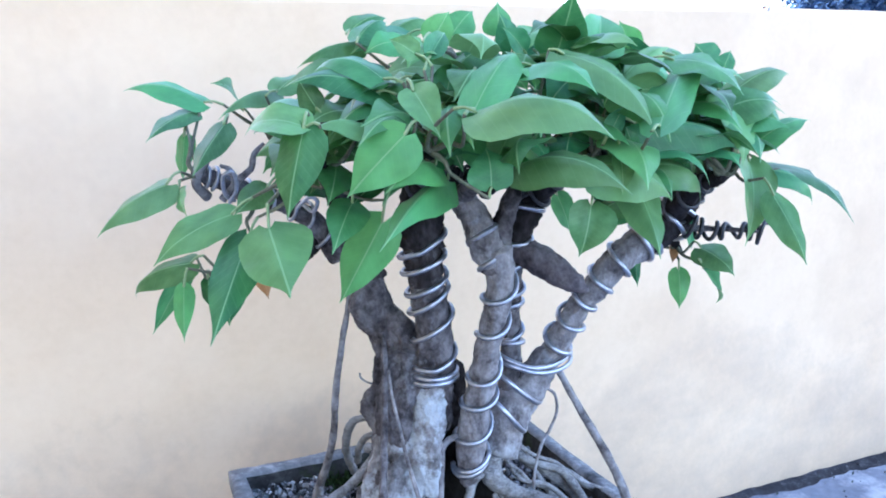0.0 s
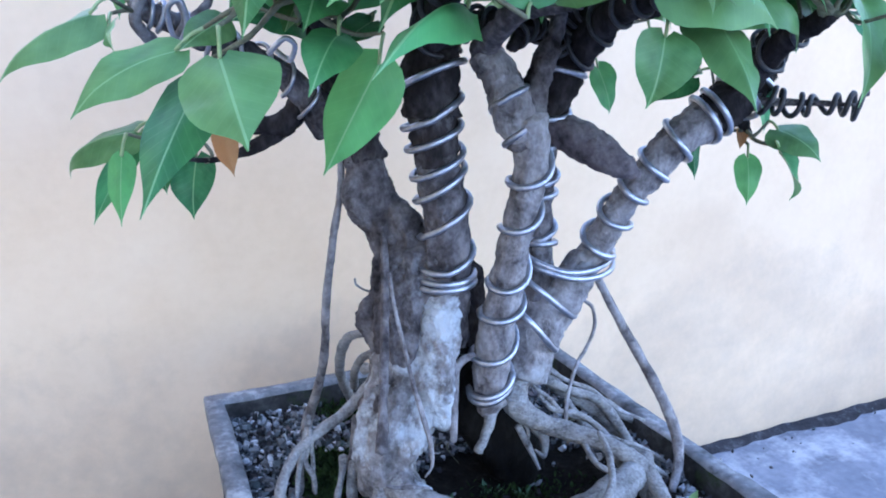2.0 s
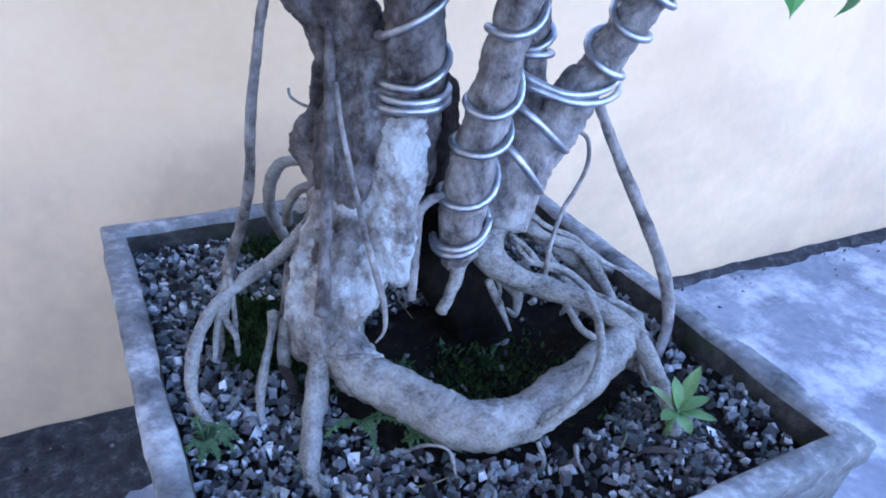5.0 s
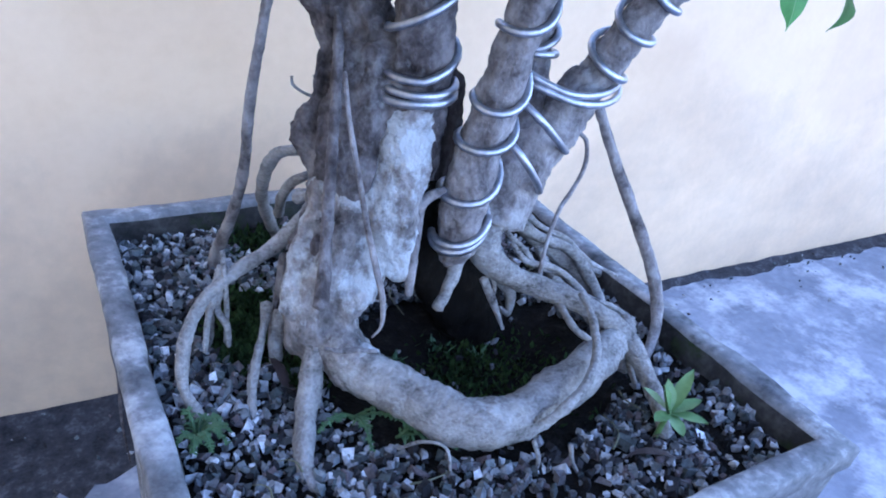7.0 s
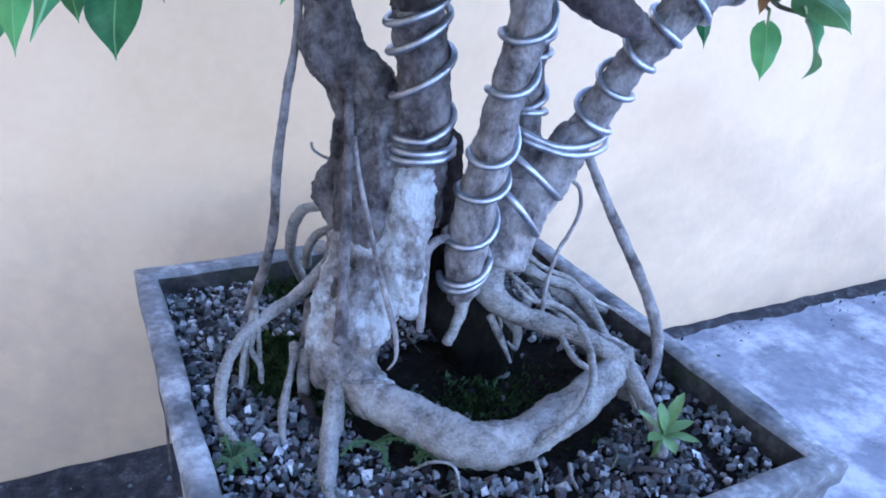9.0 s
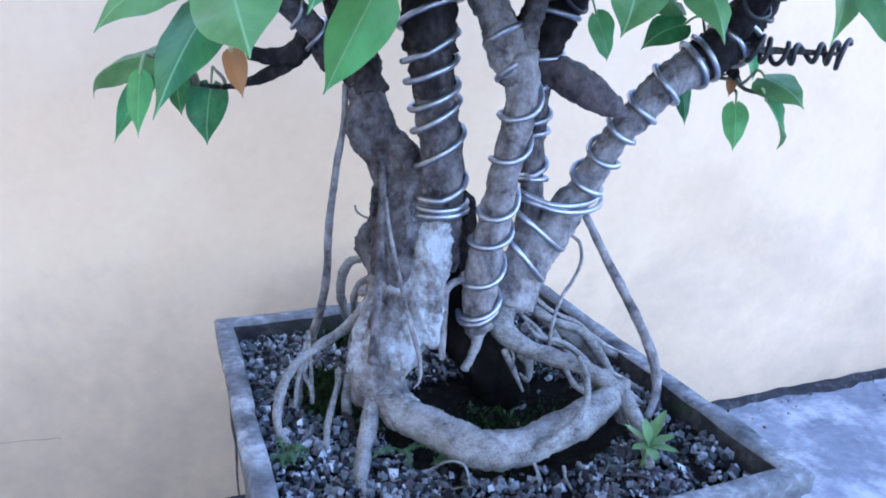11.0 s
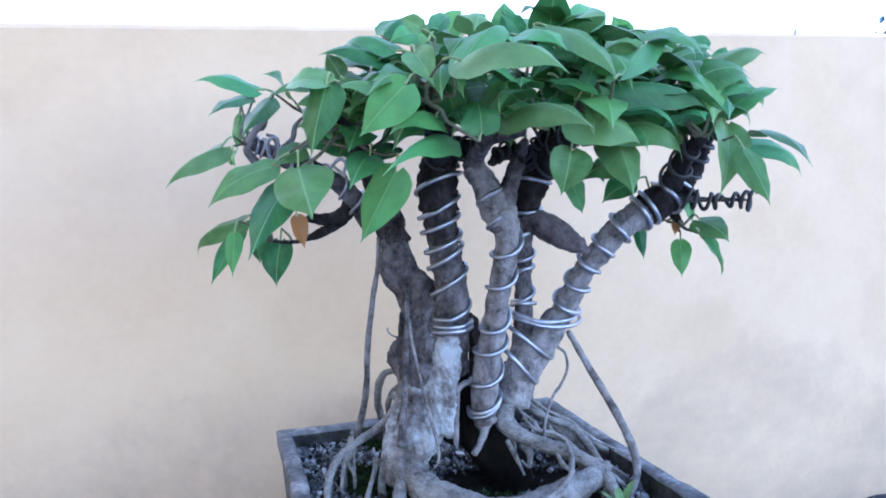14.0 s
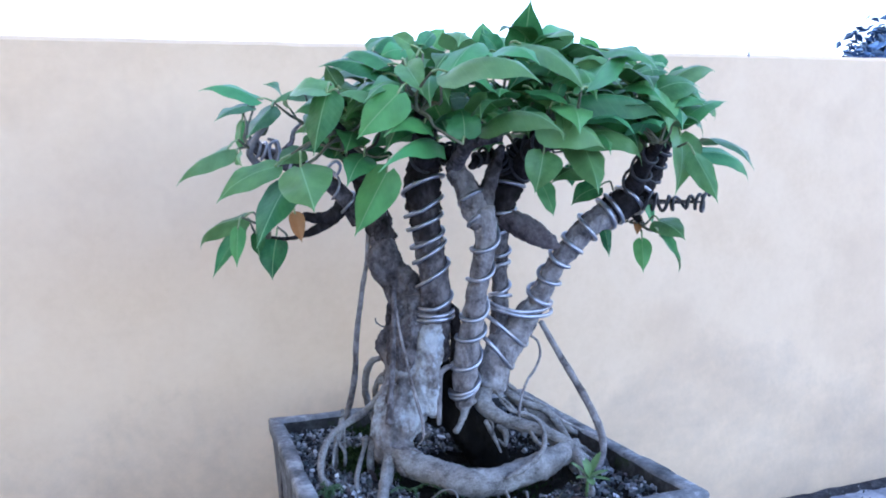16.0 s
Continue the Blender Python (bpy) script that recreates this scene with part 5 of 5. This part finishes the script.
# the inner and rear leaves of the crown
for k in range(250):
    while True:
        a, q = rng.uniform(0, 6.28), math.sqrt(rng.random())
        x, y = 0.64 + 0.56 * q * math.cos(a), -0.62 + 0.36 * q * math.sin(a)
        if not (x < 0.2 and y > -0.45):
            break
    top = 1.29 - 0.17 * ((x - 0.68) / 0.56) ** 2 - 0.05 * ((y + 0.6) / 0.36) ** 2
    low = 1.0 - 0.04 * max(0, x - 0.9)
    z = low + (top - low) * rng.random() ** 0.7
    base = Vector((x, y, z))
    out = Vector((x - 0.64, (y + 0.5) * 1.3, 0))
    out = (out.normalized() if out.length > 0.05 else Vector((0, -1, 0))) + Vector((rng.uniform(-0.8, 0.8), rng.uniform(-0.8, 0.8), 0))
    way = (out.normalized() + Vector((0, 0, rng.uniform(-0.55, 0.1)))).normalized()
    ln = rng.uniform(0.11, 0.17)
    put_leaf(base, base + way * ln, ln * rng.uniform(0.66, 0.84), Vector((rng.uniform(-0.5, 0.4), rng.uniform(-1.3, 0.2), 1)), always=False, sheets=ARCHED)


# ---- training wires ----
def wind(points, turns, hand=1, r=0.0068, mat=None, ends=(0.5, 0.35), label="", snug=1.07, steep=0.0, sag=0.0, flat=0.0):
    """A wire wound round a limb: turns are places along the limb, one for each time that the wire passes its front."""
    n, line = 8, spline(points, 10)
    span = len(line) - 1
    ang0, ang1 = -ends[0], len(turns) - 1 + ends[1]
    out, a = [], ang0
    while a <= ang1:
        i = min(max(int(math.floor(a)), 0), len(turns) - 2)
        s = turns[i] + (turns[i + 1] - turns[i]) * (a - i - flat * math.sin(2 * math.pi * (a - i)) / (2 * math.pi))
        s = min(max(s * 10, 0), span - 1.001)
        j, u = int(s), s - int(s)
        row = line[j] * (1 - u) + line[j + 1] * u
        c = Vector(row[:3])
        d = (Vector(line[min(j + 2, span)][:3]) - Vector(line[max(j - 1, 0)][:3])).normalized()
        f = Vector((-0.38, -0.92, 0.1))
        f = (f - d * f.dot(d)).normalized()
        b = d.cross(f)
        th = 2 * math.pi * a * hand
        rad = row[3] * snug + r * 0.8 + 0.002 * noise.noise(Vector((a * 2, row[0] * 9, 0)))
        rad += 0.004 * max(0, noise.noise(Vector((a * 1.3, row[2] * 7, 4))))
        slip = d * (0.012 * noise.noise(Vector((a * 1.1, row[1] * 9, 8))) + row[3] * (steep * math.sin(2 * math.pi * a) - sag * math.cos(2 * math.pi * a)) + 0.2 * row[3] * math.sin(th) * noise.noise(Vector((math.floor(a) * 3.7, 2, row[3] * 50))))
        out.append((*(c + (f * math.cos(th) + b * math.sin(th)) * rad + slip), r))
        a += 1 / 20
    bm = bmesh.new()
    add_tube(bm, out, 1, n)
    return tagged(part("training_wire", bm, mat or WIRE), label or "thick silver aluminium training wire wound round a limb", "wire", "training wires")


wind(LIMB_THICK, TURNS_LIMB_THICK, 1, steep=0.12, sag=0.1, flat=-0.6)
wind(LIMB_FRONT, [0.45, 1.5, 2.33, 3.05, 4.32, 5.5], 1, ends=(0.3, 0.4), steep=0.3, sag=0.6, flat=0.75)
wind(LIMB_FRONT, [0.62, 1.6], 1, ends=(0.26, -0.75), steep=0.1, sag=0.5, label="short cut end of silver aluminium training wire")
wind(LIMB_RIGHT, TURNS_LIMB_RIGHT, -1, ends=(0.4, 0.3), steep=-0.2, sag=0.4, flat=0.6)
wind(LIMB_REAR, TURNS_LIMB_REAR, 1, ends=(0.4, 0.4))
for pts in ([(0.613, -0.530, 0.485, 0.0066), (0.609, -0.575, 0.480, 0.0066), (0.630, -0.600, 0.469, 0.0066), (0.671, -0.625, 0.456, 0.0066), (0.736, -0.615, 0.449, 0.0066), (0.804, -0.580, 0.448, 0.0066), (0.857, -0.530, 0.458, 0.0066), (0.865, -0.490, 0.468, 0.0066)],
            [(0.622, -0.530, 0.468, 0.0066), (0.612, -0.580, 0.465, 0.0066), (0.639, -0.610, 0.455, 0.0066), (0.684, -0.630, 0.442, 0.0066), (0.752, -0.615, 0.432, 0.0066), (0.820, -0.575, 0.429, 0.0066), (0.857, -0.530, 0.436, 0.0066), (0.861, -0.490, 0.441, 0.0066)],
            [(0.602, -0.530, 0.444, 0.0066), (0.594, -0.590, 0.438, 0.0066), (0.618, -0.625, 0.413, 0.0066), (0.667, -0.620, 0.371, 0.0066), (0.724, -0.580, 0.333, 0.0066), (0.764, -0.530, 0.327, 0.0066), (0.777, -0.490, 0.337, 0.0066)],
            [(0.571, -0.550, 0.382, 0.0066), (0.563, -0.605, 0.383, 0.0066), (0.580, -0.640, 0.359, 0.0066), (0.618, -0.640, 0.314, 0.0066), (0.666, -0.600, 0.270, 0.0066), (0.702, -0.550, 0.260, 0.0066), (0.716, -0.500, 0.269, 0.0066)]):
    bm = bmesh.new()
    add_tube(bm, pts, 8, 8)
    tagged(part("training_wire", bm, WIRE), "silver training wire stretched between two limbs", "wire", "training wires")
wind(LIMB_FRONT_TOP, [0.3, 1.3], 1, ends=(0.4, 0.4))
DARK_LABEL = "thin dark training wire coiled round a branch"
wind(BRANCH_LEFT_UP, [0.6, 1.2, 1.8, 2.4, 3.0, 3.5, 4.0, 4.5], 1, 0.0045, None, label="thin silver training wire coiled round a branch")
for pts, turns in ((BOUGHS[8], [0.2, 0.7, 1.2, 1.7, 2.3]), (BOUGHS[10], [0.2, 0.6, 1.0, 1.5]), (BOUGHS[11], [0.2, 0.7, 1.3]), (BOUGHS[5], [0.3, 0.9, 1.5]), (BOUGHS[12], [0.3, 0.6, 0.9, 1.2, 1.6, 2.0, 2.4]), (BOUGHS[13], [0.3, 0.7, 1.0, 1.4, 1.8, 2.2, 2.7]), (BOUGHS[14], [0.4, 0.9, 1.3, 1.8])):
    wind(pts, turns, -1, 0.005, DARK_WIRE, label=DARK_LABEL)
for pts in ([(-0.058, -0.500, 0.916, 0.0048), (-0.045, -0.520, 0.949, 0.0048), (-0.053, -0.530, 0.987, 0.0047), (-0.073, -0.520, 0.975, 0.0048), (-0.066, -0.500, 0.934, 0.0048), (-0.042, -0.470, 0.916, 0.0049)],
            [(0.081, -0.550, 0.903, 0.0048), (0.105, -0.570, 0.929, 0.0048), (0.123, -0.570, 0.917, 0.0048), (0.117, -0.550, 0.893, 0.0049), (0.100, -0.530, 0.908, 0.0049)]):
    bm = bmesh.new()
    add_tube(bm, pts, 8, 7)
    tagged(part("training_wire", bm, WIRE), "thin loose loop of silver training wire", "wire", "training wires")
# the free coil past the right limb
COIL = [(1.14, -0.66, 0.805, 0.024), (1.20, -0.70, 0.795, 0.016), (1.25, -0.75, 0.80, 0.014), (1.285, -0.80, 0.798, 0.026)]
wind(COIL, [0.05, 0.4, 0.95, 1.25, 1.9, 2.3, 2.8], -1, 0.006, DARK_WIRE, label="free dark coil of training wire beyond the branch")
limb("twig", [(1.12, -0.64, 0.80, 0.012), (1.18, -0.685, 0.80, 0.008), (1.24, -0.74, 0.80, 0.006), (1.27, -0.78, 0.80, 0.004)], BARK, 0.15, 8)
